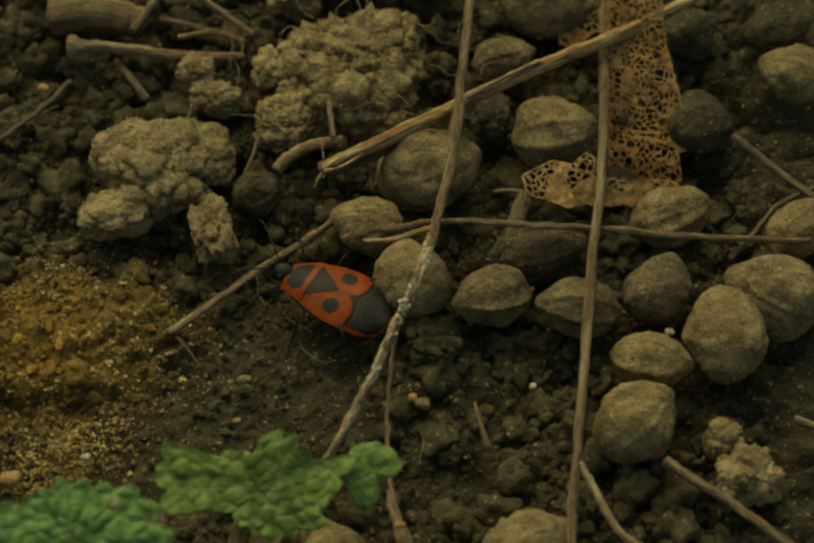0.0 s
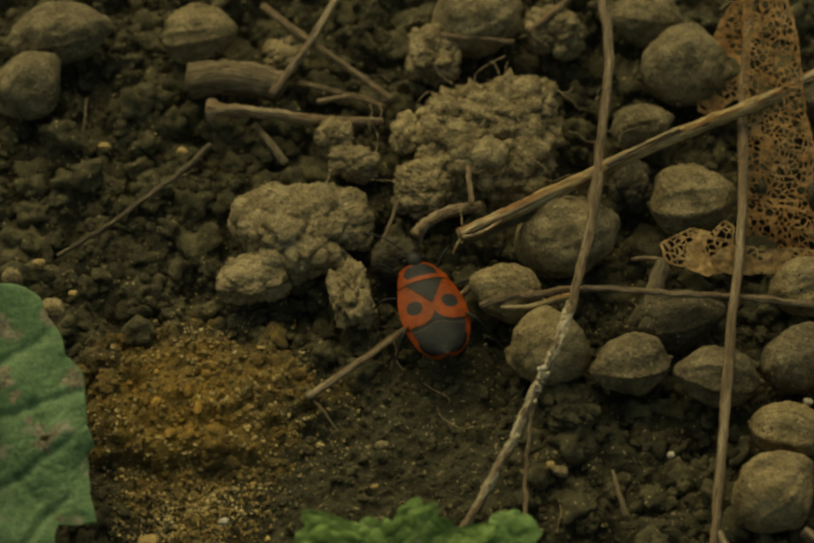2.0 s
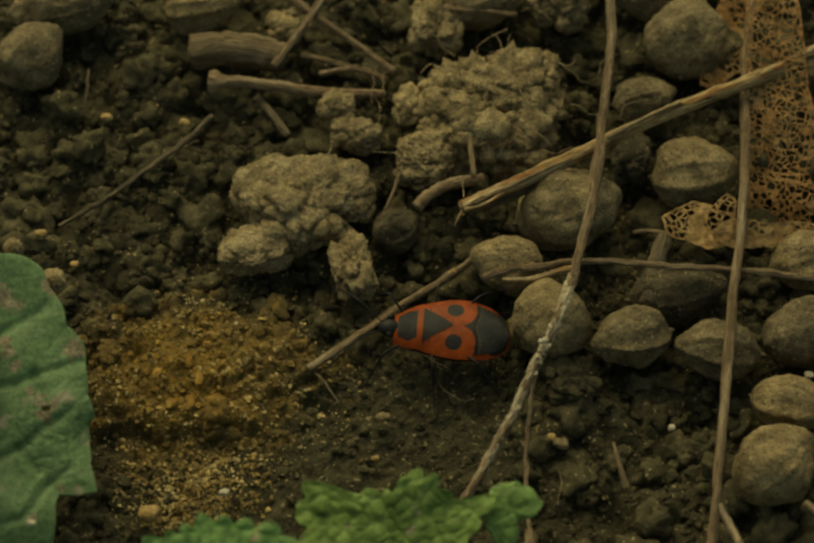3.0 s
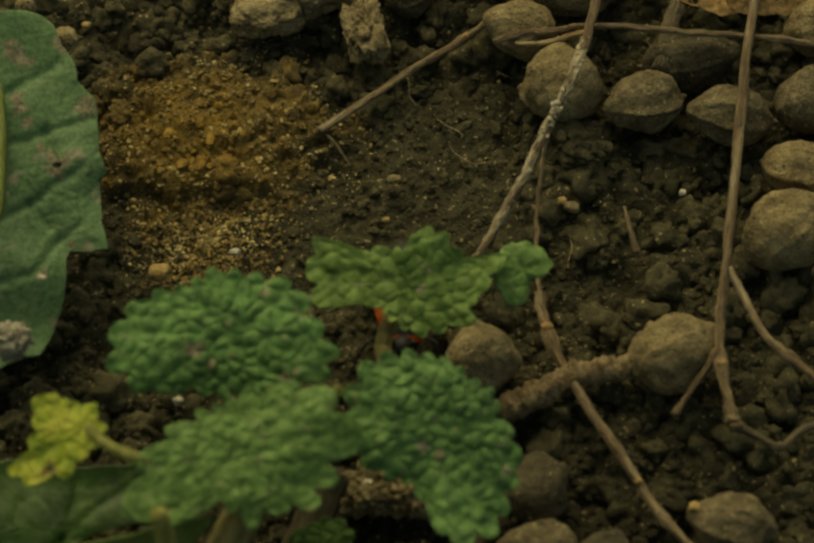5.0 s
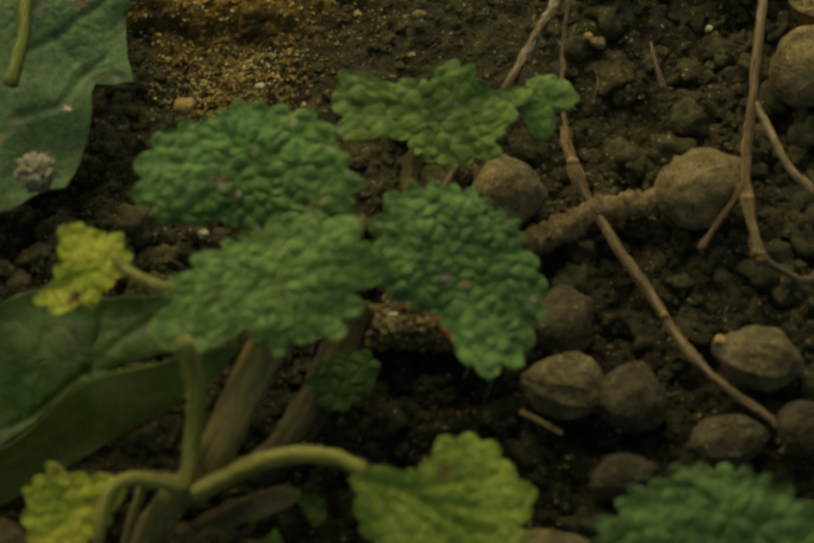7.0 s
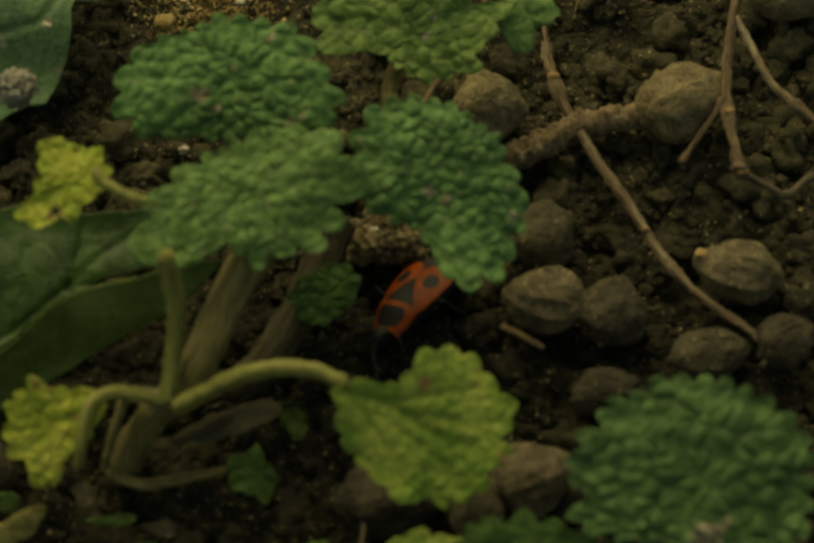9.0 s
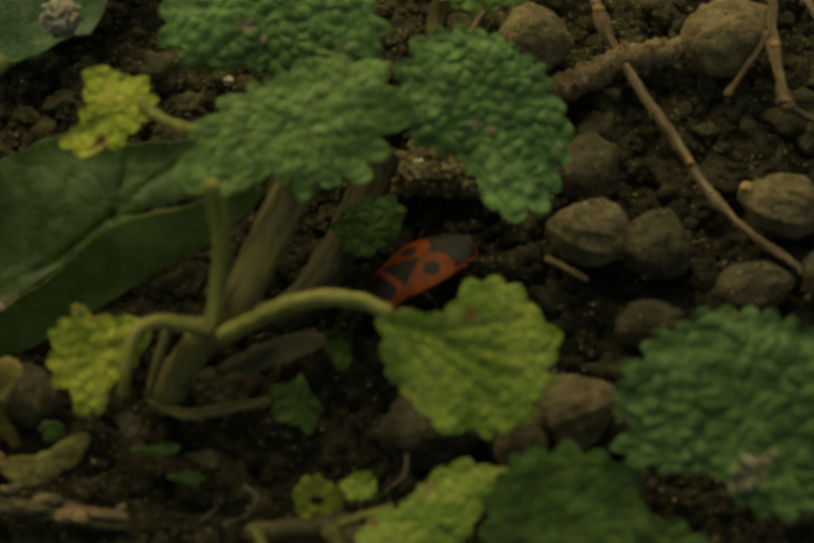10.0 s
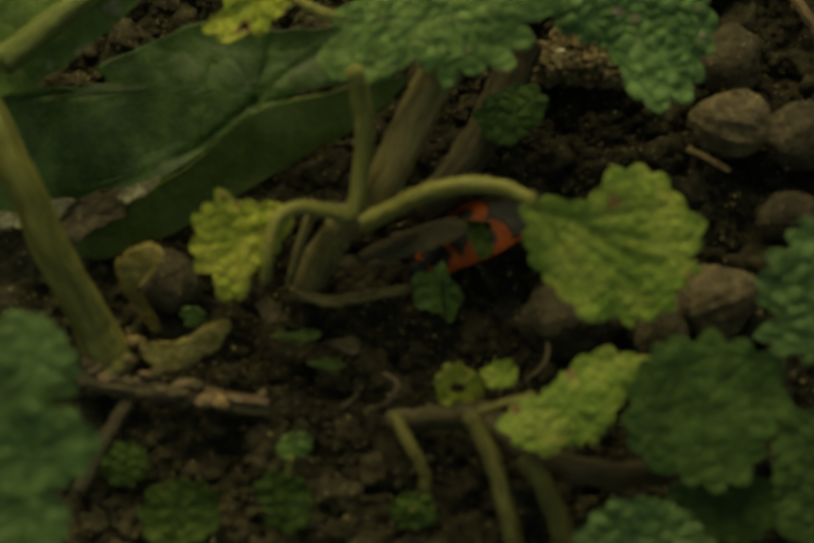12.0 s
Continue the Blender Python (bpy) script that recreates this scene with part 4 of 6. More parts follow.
# ---- skeleton of a dead leaf: a real net of veins ----
def lace(name, at, rx, ry, radii, parent, seed, cell=0.8, wall=0.1, whole=0.0, mat=None, gap=None):
    """What is left of a leaf: its veins stay, the cells between them are eaten out; whole: how much stays uneaten."""
    m = Euler((radians(rx), radians(ry), 0)).to_matrix()
    n, step = len(radii), 0.036
    big = max(radii)
    k = int(big / step) + 1
    ids, verts, faces = {}, [], []

    def inside(x, y):
        g = (math.atan2(y, x) / (2 * math.pi) * n) % n
        i = int(g)
        return math.hypot(x, y) < (radii[i] + (radii[(i + 1) % n] - radii[i]) * (g - i)) * (1 + 0.06 * noise.noise(Vector((x, y, seed))))

    def vert(i, j):
        if (i, j) not in ids:
            x, y = i * step, j * step
            ids[(i, j)] = len(verts)
            verts.append((x, y, 0.5 * noise.noise(Vector((x * 0.3, y * 0.3, seed))) + 0.08 * noise.noise(Vector((x * 2, y * 2, seed)))))
        return ids[(i, j)]

    for i in range(-k, k):
        for j in range(-k, k):
            x, y = (i + 0.5) * step, (j + 0.5) * step
            if not inside(x, y) or gap and math.hypot(x - gap[0][0], y - gap[0][1]) < gap[1] * (1 + 0.3 * noise.noise(Vector((x, y, 2)))):
                continue
            p = Vector((x / cell, y / cell, seed * 3.0))
            p += 0.35 * Vector((noise.noise(p * 0.7), noise.noise(p * 0.7 + Vector((9, 1, 3))), 0))
            d = noise.voronoi(p)[0]
            w = wall * (1 + 0.7 * noise.noise(p * 0.6)) / cell
            rib = abs((y + 0.35 * x + 0.5 * noise.noise(p * 0.4)) % 2.3 - 1.15) < 0.075
            rim = not inside(x * 1.07, y * 1.07)
            if d[1] - d[0] < w or rib or rim or noise.noise(p * 0.3 + Vector((4, 4, 4))) > 0.5 - whole:
                faces.append((vert(i, j), vert(i + 1, j), vert(i + 1, j + 1), vert(i, j + 1)))
    top = len(verts)
    verts += [(x, y, z - 0.07) for x, y, z in verts]
    faces += [tuple(top + e for e in reversed(f)) for f in faces]
    v = np.array([(m @ Vector(p))[:] for p in verts]) + at
    return make(name, v, faces, mat or dead_leaf, parent)


dead = empty("dead_leaf", (24.87, -1.57, 2.12))
tagged(dead, "orange-brown dead leaf eaten to a lace of veins", "leaf")
lace("leaf_net", (27.91, 6.78, 4.14), 35, 0, (2.8, 2.8, 2.7, 2.7, 2.8, 2.8, 2.9, 3.1, 3.3, 3.6, 3.9, 4.6, 5.6, 7.3, 10.5, 13.5, 13.6, 12.5, 8.4, 6.4, 5.2, 4.4, 3.9, 3.5, 3.2, 3.0, 2.8, 2.7, 2.6, 2.6, 2.6, 2.6, 2.6, 2.7, 2.8, 3.0, 3.2, 3.5, 3.8, 4.4, 5.1, 6.3, 8.3, 8.4, 8.3, 8.3, 8.4, 8.2, 7.6, 7.1, 5.3, 5.5, 5.3, 4.5, 3.9, 3.5, 3.3, 3.1, 3.0, 2.9), dead, 3, 0.5, 0.075, 0.06)
lace("leaf_net", (21.81, -1.29, 3.54), 20, 0, (2.3, 2.3, 2.4, 2.6, 2.9, 3.0, 3.0, 1.6, 1.5, 1.5, 1.6, 1.6, 1.8, 1.9, 1.9, 2.0, 2.1, 2.4, 2.7, 3.1, 2.9, 2.9, 2.8, 2.4, 2.0, 1.8, 1.7, 1.7, 1.7, 1.7, 1.8, 2.0, 2.0, 2.1, 2.2, 2.4, 2.7, 2.5, 2.4, 2.3), dead, 5, 0.55, 0.08, 0.42, leaf_paper)
lace("leaf_net", (24.33, 16.38, 4.82), 30, 0, (1.8, 1.9, 2.0, 2.1, 2.3, 2.7, 3.3, 4.4, 5.0, 4.1, 3.2, 2.7, 2.1, 1.8, 1.6, 1.5, 1.4, 1.4, 1.4, 1.4, 1.5, 1.5, 1.7, 1.9, 2.2, 2.8, 3.5, 4.8, 4.8, 4.3, 3.8, 3.6, 3.5, 3.5, 3.0, 2.5, 2.2, 2.0, 1.9, 1.8), dead, 8, 0.55, 0.08, 0.4, gap=([(0.30, -0.88)][0], 0.85))
lace("leaf_rag", (26.6, -2.3, 3.5), 25, 5, (4.1, 3.6, 2.2, 1.5, 1.2, 1.0, 0.9, 0.9, 1.0, 1.3, 2.2, 3.4, 4.4, 3.4, 2.0, 1.3, 1.0, 0.9, 0.8, 0.8, 0.9, 1.1, 1.6, 2.8), dead, 11, 0.5, 0.1, 0.85, leaf_paper)


def sheet(name, at, rx, ry, radii, mat, parent, seed, crinkle=0.3, cell=1.2, scallop=(24, 0.03), rings=46, spokes=240, curl=0.0, dome=0.0, veins=5, vein_depth=0.12, heading=-90, thick=0.22, smoothness=0.0, label="", holes=(), creases=(), crease=0.26, scars=(), scar=None):
    """A leaf blade round its middle: radii give its outline, the rest its relief, curl and teeth."""
    m = Euler((radians(rx), radians(ry), 0)).to_matrix()
    n = len(radii)
    verts, faces, tones = [], [], []
    mean = sum(radii) / n
    if crinkle > 0.2:
        cell *= 0.86

    def height(x, y, u):
        p = Vector((x, y, seed * 5.0))
        d = noise.voronoi(Vector((x / cell, y / cell, seed)) + 0.35 * Vector((noise.noise(p * 0.7), noise.noise(p * 0.7 + Vector((5, 5, 5))), 0)))[0]
        b = min(1.0, (d[1] - d[0]) * 1.7)
        z = crinkle * 0.92 * (0.68 + 0.32 * min(1.0, max(0.0, 0.6 + 1.4 * noise.noise(p * 0.33)))) * (0.85 * b * (2 - b) - 0.35 * d[0] + 0.4 * noise.noise(p * 0.7) + 0.16 * noise.noise(p * 2.3)) * (0.75 + 0.25 * u)
        for line in creases:
            near = min(math.hypot(x - ax - t * (bx - ax), y - ay - t * (by - ay)) for (ax, ay), (bx, by) in zip(line, line[1:])
                       for t in [max(0.0, min(1.0, ((x - ax) * (bx - ax) + (y - ay) * (by - ay)) / ((bx - ax) ** 2 + (by - ay) ** 2)))])
            z -= crease * math.exp(-(near / 0.32) ** 2)
        z += 1.0 * noise.noise(p * 0.2) * (0.4 + u)
        g = math.atan2(y, x) - radians(heading)
        if veins:
            f = abs(((g / (2 * math.pi) * veins * 1.35 + 0.5) % 1.0) - 0.5) * mean * u * 4.5 / veins
            z -= vein_depth * math.exp(-(f / 0.35) ** 2)
        return z + dome * (1 - u * u) - curl * mean * u ** 3 * (0.7 + 0.5 * math.cos(2 * g + seed))

    for i in range(rings + 1):
        u = i / rings
        for s in range(spokes):
            g = 2 * math.pi * s / spokes
            q = g / (2 * math.pi) * n
            a, t = int(q) % n, q - int(q)
            t = t * t * (3 - 2 * t) * smoothness + t * (1 - smoothness)
            r = radii[a] + (radii[(a + 1) % n] - radii[a]) * t
            r *= 1 + u ** 4 * scallop[1] * (abs(math.sin(g * round(scallop[0] * 0.82) / 2 + 0.7 * math.sin(2 * g + seed) + 0.3 * math.sin(5 * g + seed))) ** 0.7 * 3.0 - 2.0 + 0.5 * noise.noise(Vector((g * 5, seed, 0))))
            x, y = r * u * math.cos(g), r * u * math.sin(g)
            verts.append((x, y, height(x, y, u)))
    top = len(verts)
    verts += [(x, y, z - thick) for x, y, z in verts]
    for i in range(rings):
        for s in range(spokes):
            t = (s + 1) % spokes
            a, b, c, d = i * spokes + s, i * spokes + t, (i + 1) * spokes + t, (i + 1) * spokes + s
            if any(math.hypot(verts[a][0] - hx, (verts[a][1] - hy) * 1.5) < hr for hx, hy, hr in holes):
                continue
            faces += [(a, d, c, b), (top + a, top + b, top + c, top + d)]
            x, y = verts[a][:2]
            worn = scars and any(math.hypot(x - sx, y - sy) < sr * (1 + 0.9 * noise.noise(Vector((x * 1.3, y * 1.3, seed))) + 0.8 * noise.noise(Vector((x * 4.1, y * 4.1, seed)))) for sx, sy, sr in scars)
            tones += [1 if worn else 0, 0]
    for s in range(spokes):
        t = (s + 1) % spokes
        a, b = rings * spokes + s, rings * spokes + t
        faces.append((a, top + a, top + b, b))
        tones.append(0)
    v = np.array([(m @ Vector(p))[:] for p in verts]) + at
    return make(name, v, faces, [mat, scar] if scars else mat, parent, label=label, indices=tones if scars else None)


def stalk(name, points, r0, r1, mat, parent, seed, rough=0.06, label=""):
    return make(name, *tube(points, r0, r1, 10, rough, seed, 8, wobble=0.1), mat, parent, label=label)


# ---- crinkled herb with rounded leaves ----
herb = empty("herb", (-18.75, -58.89, -1.74))
tagged(herb, "low herb with crinkled scalloped green and yellowing leaves", "plant")
stalk("stem", [(-19.16, -59.46, -1.77), (-17.77, -58.48, 1.28), (-16.12, -58.21, 4.79), (-15.06, -58.13, 6.29)], 1.15, 0.95, brown_stem, herb, 1, 0.12, "brownish woody stem base")
stalk("stem", [(-14.82, -57.44, 4.83), (-13.83, -56.04, 6.40), (-12.42, -53.02, 7.55), (-10.52, -49.28, 8.74), (-9.75, -47.25, 8.84)], 1.2, 1.4, brown_stem, herb, 2)
# second stem: its shade comes from the dark wood colour
stalk("stem", [(-12.24, -54.76, 0.46), (-9.75, -52.70, 1.06), (-7.63, -49.07, 1.75), (-6.18, -45.42, 2.43), (-5.38, -42.93, 3.05)], 1.2, 1.4, shaded_old_wood, herb, 2.5, 0.06, "dark shaded woody stem")
stalk("petiole", [(-15.61, -58.51, 6.27), (-15.28, -56.51, 8.37), (-15.14, -54.27, 10.99), (-15.73, -52.77, 14.06)], 0.55, 0.6, green_stem, herb, 3)
stalk("petiole", [(-15.02, -59.25, 6.24), (-12.84, -58.78, 7.76), (-9.87, -58.31, 9.28), (-6.92, -58.37, 9.78), (-4.30, -59.43, 9.73)], 0.62, 0.5, green_stem, herb, 4)
stalk("petiole", [(-15.86, -58.78, 6.26), (-17.45, -58.94, 7.25), (-19.34, -59.45, 8.23), (-20.39, -60.61, 8.67), (-20.83, -62.61, 7.57), (-21.03, -63.60, 6.02)], 0.5, 0.35, green_stem, herb, 5)
stalk("petiole", [(-16.69, -48.54, 13.27), (-18.03, -47.99, 13.30), (-19.38, -47.25, 13.34), (-20.60, -46.04, 13.40)], 0.42, 0.35, green_stem, herb, 6)
stalk("petiole", [(-18.12, -57.41, 5.33), (-18.65, -57.96, 4.30), (-19.36, -59.08, 2.25), (-19.96, -59.94, -0.30)], 0.35, 0.3, brown_stem, herb, 7)
stalk("petiole", [(-19.69, -59.75, -1.29), (-17.43, -60.82, -0.84), (-14.39, -60.59, -0.33), (-12.03, -60.38, 0.18)], 0.42, 0.34, brown_stem, herb, 8)
stalk("petiole", [(-11.13, -50.23, 9.69), (-7.98, -44.88, 8.96), (-4.73, -39.73, 8.71)], 0.5, 0.4, green_stem, herb, 9)
sheet("leaf", (-12.40, -38.26, 12.79), 30, -4, (6.5, 6.0, 6.0, 5.7, 5.6, 5.0, 4.6, 4.3, 4.1, 4.1, 4.1, 4.2, 4.0, 3.9, 4.0, 4.3, 4.9, 5.7, 6.3, 6.9, 7.2, 7.5, 7.6, 6.7, 6.5, 5.3, 4.6, 4.1, 4.1, 4.1, 4.0, 4.0, 4.1, 4.3, 4.6, 5.2, 6.3, 7.1, 7.5, 7.4), green_leaf, herb, 1, 0.42, 1.15, (26, 0.05), curl=0.1, label="dark green blistered leaf", scars=((-1.7, -0.9, 0.5), (-0.8, -2.0, 0.3), (3.9, -3.0, 0.45), (2.85, 2.6, 0.25), (4.6, -2.6, 0.2)), scar=leaf_scar)
sheet("leaf", (-10.85, -47.54, 13.82), 22, 4, (7.1, 7.3, 7.4, 7.1, 6.3, 5.8, 5.2, 4.6, 4.2, 4.0, 3.6, 3.3, 3.1, 3.0, 3.0, 3.1, 3.3, 3.6, 4.0, 4.7, 5.3, 5.9, 7.0, 7.7, 7.8, 8.0, 6.7, 4.6, 4.2, 3.9, 4.3, 5.1, 4.9, 4.7, 4.6, 5.7, 5.9, 6.2, 6.1, 6.3), fresh_leaf, herb, 2, 0.3, 1.1, (20, 0.09), curl=0.06, veins=0, creases=[[(-4.53, -4.58), (-2.58, -1.14), (-0.08, 1.68), (0.82, 3.41)], [(-4.53, -4.58), (-0.92, -1.39), (3.28, 0.51), (6.54, 1.36)], [(-4.53, -4.58), (-1.16, -3.07), (2.74, -2.20), (5.36, -1.73)], [(-4.53, -4.58), (-4.82, -2.26), (-4.29, 0.11)], [(-0.92, -1.39), (1.20, 2.42)], [(0.03, -0.67), (3.81, 3.23)]], crease=0.11, label="broad green leaf with scalloped edge")
sheet("leaf", (1.69, -43.99, 10.50), 28, 10, (5.4, 4.8, 4.4, 4.4, 4.6, 4.3, 4.1, 4.0, 4.1, 4.4, 4.6, 4.8, 5.0, 5.5, 5.7, 6.1, 6.2, 6.2, 6.3, 6.0, 5.8, 5.6, 5.6, 5.4, 4.9, 4.6, 4.2, 3.9, 3.9, 4.4, 5.5, 7.3, 7.6, 7.7, 7.5, 7.1, 6.4, 6.2, 6.1, 5.6), green_leaf, herb, 3, 0.45, 1.15, (28, 0.05), curl=0.1, label="dark green blistered leaf", scars=((-0.8, -1.1, 0.35), (-0.3, 0.7, 0.2), (4.76, -2.24, 0.25), (0.3, -1.65, 0.3)), scar=leaf_scar)
sheet("leaf", (-0.46, -31.54, 9.12), 25, 0, (5.6, 6.5, 6.7, 4.3, 4.0, 4.1, 4.2, 4.0, 3.8, 3.6, 2.4, 2.3, 2.5, 2.7, 3.0, 3.4, 4.0, 6.5, 7.0, 6.4, 6.5, 6.3, 5.8, 3.2, 2.6, 2.4, 2.4, 2.6, 2.7, 2.8, 3.1, 3.4, 3.6, 3.7, 3.8, 4.1, 4.6, 5.3, 4.9, 4.7), light_leaf, herb, 4, 0.3, 1.2, (22, 0.06), label="light green crinkled leaf", scars=((1.4, 0.84, 0.2), (0.8, -0.3, 0.25)), scar=leaf_scar)
sheet("leaf", (7.19, -29.69, 8.52), 15, 25, (1.9, 2.4, 2.3, 2.2, 2.2, 2.0, 1.9, 1.8, 1.7, 1.7, 2.0, 2.2, 2.0, 2.1, 2.4, 2.6, 2.5, 1.8, 1.3, 1.2), fresh_leaf, herb, 5, 0.15, 1.4, (12, 0.03), curl=0.25, label="curled leaf tip")
sheet("leaf", (-22.18, -46.53, 12.87), 35, -5, (2.6, 2.7, 2.6, 2.6, 2.6, 2.8, 2.6, 2.4, 2.2, 2.2, 2.6, 3.0, 2.9, 2.9, 3.0, 2.9, 2.4, 2.1, 1.9, 2.0, 2.1, 2.2, 2.5, 3.9, 4.0, 3.9, 3.4, 3.0, 2.7, 2.6, 2.5, 2.4, 2.1, 1.9, 1.8, 1.8, 1.9, 2.0, 2.3, 2.5), yellow_leaf, herb, 6, 0.22, 1.0, (14, 0.07), label="small yellow crinkled leaf", holes=((-0.9, -1.9, 0.32),), scars=((-2.6, -0.6, 0.1), (0.4, 1.9, 0.1), (-0.9, -1.9, 0.4)), scar=rust)
sheet("leaf", (0.78, -62.64, 9.57), 30, 6, (4.9, 5.5, 5.8, 5.6, 5.2, 5.2, 5.4, 5.6, 5.4, 5.3, 5.1, 4.8, 4.0, 3.6, 3.5, 3.8, 4.9, 5.8, 6.3, 5.8, 5.6, 5.4, 5.0, 4.7, 4.6, 4.4, 4.4, 4.5, 4.7, 4.9, 4.1, 4.4, 5.0, 4.9, 5.0, 5.3, 5.0, 4.7, 5.1, 5.4), lime_leaf, herb, 7, 0.21, 0.9, (26, 0.035), veins=0, creases=[[(-5.18, 2.16), (-2.53, 1.44), (0.66, 2.31), (1.33, 4.30)], [(-5.18, 2.16), (-1.20, 0.89), (3.38, 0.56), (4.82, 0.98)], [(-5.18, 2.16), (-1.78, -0.12), (1.61, -2.15), (2.71, -4.02)], [(-5.18, 2.16), (-2.70, -0.83), (-0.89, -3.62)], [(0.66, 2.31), (2.90, 2.79)], [(-1.20, 0.89), (1.52, -0.87), (3.49, -1.05)], [(-5.18, 2.16), (-3.6, 0.2), (-3.3, -2.2)], [(-2.0, 1.1), (0.2, -0.2), (3.3, -0.6)]], crease=0.15, label="yellow-green scalloped leaf", scars=((-0.34, 2.9, 0.4), (-2.96, 3.1, 0.35), (4.6, -1.2, 0.2)), scar=rust)
sheet("leaf", (-22.72, -61.44, 7.13), 40, -15, (2.8, 3.2, 3.7, 3.7, 3.4, 3.0, 2.8, 2.6, 2.5, 2.5, 2.8, 3.2, 3.5, 3.0, 3.1, 3.3, 3.3, 3.1, 3.0, 3.0, 3.1, 3.1, 3.1, 3.2, 2.9, 2.7, 3.0, 3.6, 3.7, 3.8, 2.9, 2.4, 2.0, 1.9, 2.0, 2.2, 2.4, 2.4, 2.5, 2.6), yellow_leaf, herb, 8, 0.26, 1.0, (16, 0.06), label="yellow crinkled leaf", scars=((1.46, 0.5, 0.2), (-0.5, 2.9, 0.35), (1.27, -2.7, 0.45), (0.25, 2.5, 0.3)), scar=rust)
sheet("leaf", (-10.17, -60.70, 0.67), 40, 0, (1.2, 1.0, 0.9, 1.0, 1.3, 1.9, 1.4, 1.4, 1.8, 1.9, 1.7, 1.7, 1.8, 1.6, 1.5, 1.6, 2.2, 1.9, 1.6, 1.6), olive_leaf, herb, 9, 0.2, 1.2, (10, 0.05), label="small pointed green leaf")
sheet("leaf", (-5.91, -49.10, 3.74), 35, 0, (2.1, 2.4, 2.5, 2.4, 2.2, 1.9, 1.7, 1.8, 1.9, 2.1, 2.5, 2.3, 2.3, 2.2, 2.0, 2.0, 1.7, 1.6, 1.6, 1.8), shade_leaf, herb, 10, 0.3, 1.0, (14, 0.05))
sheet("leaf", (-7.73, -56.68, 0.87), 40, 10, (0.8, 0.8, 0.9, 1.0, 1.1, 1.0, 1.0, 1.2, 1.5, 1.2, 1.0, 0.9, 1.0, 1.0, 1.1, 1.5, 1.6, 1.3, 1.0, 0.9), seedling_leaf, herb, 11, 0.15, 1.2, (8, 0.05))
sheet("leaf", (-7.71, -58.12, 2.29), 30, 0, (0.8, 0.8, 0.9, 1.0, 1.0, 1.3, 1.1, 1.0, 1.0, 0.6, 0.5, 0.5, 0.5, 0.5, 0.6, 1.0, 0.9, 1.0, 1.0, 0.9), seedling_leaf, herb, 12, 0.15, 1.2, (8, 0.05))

stalk("petiole", [(-1.31, -32.05, 6.20), (-1.81, -33.50, 5.82), (-1.89, -34.94, 5.45), (-1.41, -37.04, 4.85)], 0.6, 0.6, brown_stem, herb, 10)


def hairs(lines, count, parent, seed):
    """Short soft hairs standing off the stalks: line, radius."""
    r = np.random.default_rng(seed)
    verts, faces = [], []
    for points, rad in lines:
        line = spline(points, 10)
        for _ in range(count):
            c = line[r.integers(0, len(line))] + r.uniform(-0.15, 0.15, 3)
            d = r.normal(0, 1, 3)
            d /= np.linalg.norm(d)
            a = c + d * rad * 0.85
            tip = a + d * r.uniform(0.25, 0.6) + r.uniform(-0.1, 0.1, 3)
            s1, s2 = np.cross(d, (0.3, 0.5, 0.8)), np.cross(d, (0.8, -0.3, 0.2))
            o = len(verts)
            verts += [a + s1 * 0.025, a + s2 * 0.025, a - (s1 + s2) * 0.02, tip]
            faces += [(o, o + 1, o + 3), (o + 1, o + 2, o + 3), (o + 2, o, o + 3)]
    ob = make("hairs", verts, faces, stem_hair, parent, label="soft pale hairs")
    ob["kind"] = "stuff"


hairs([([(-14.82, -57.44, 4.83), (-13.83, -56.04, 6.40), (-12.42, -53.02, 7.55), (-10.52, -49.28, 8.74)], 1.02), ([(-15.61, -58.51, 6.27), (-15.28, -56.51, 8.37), (-15.14, -54.27, 10.99), (-15.73, -52.77, 14.06)], 0.56), ([(-15.02, -59.25, 6.24), (-12.84, -58.78, 7.76), (-9.87, -58.31, 9.28), (-6.92, -58.37, 9.78), (-4.30, -59.43, 9.73)], 0.56),
       ([(-19.16, -59.46, -1.77), (-17.77, -58.48, 1.28), (-16.12, -58.21, 4.79), (-15.06, -58.13, 6.29)], 1.0), ([(-15.86, -58.78, 6.26), (-17.45, -58.94, 7.25), (-19.34, -59.45, 8.23)], 0.5)], 260, herb, 5)

# ---- a second herb beside it ----
herb2 = empty("herb", (-1.73, -75.67, -2.58))
tagged(herb2, "herb with large blistered dark green scalloped leaves", "plant")
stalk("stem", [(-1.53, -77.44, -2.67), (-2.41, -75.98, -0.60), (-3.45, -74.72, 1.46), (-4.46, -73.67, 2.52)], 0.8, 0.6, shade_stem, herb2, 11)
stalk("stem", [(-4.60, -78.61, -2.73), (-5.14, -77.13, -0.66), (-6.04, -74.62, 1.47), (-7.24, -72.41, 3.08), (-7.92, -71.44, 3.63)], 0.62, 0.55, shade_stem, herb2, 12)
stalk("stem", [(-13.10, -69.31, -1.47), (-10.12, -69.24, -0.86), (-7.15, -69.32, -0.27), (-4.45, -71.81, 0.21), (-1.48, -73.36, 0.53), (2.10, -73.60, 0.52), (5.68, -72.51, 0.07)], 0.8, 0.9, shaded_old_wood, herb2, 10.5, 0.12, "brown woody creeping stem")
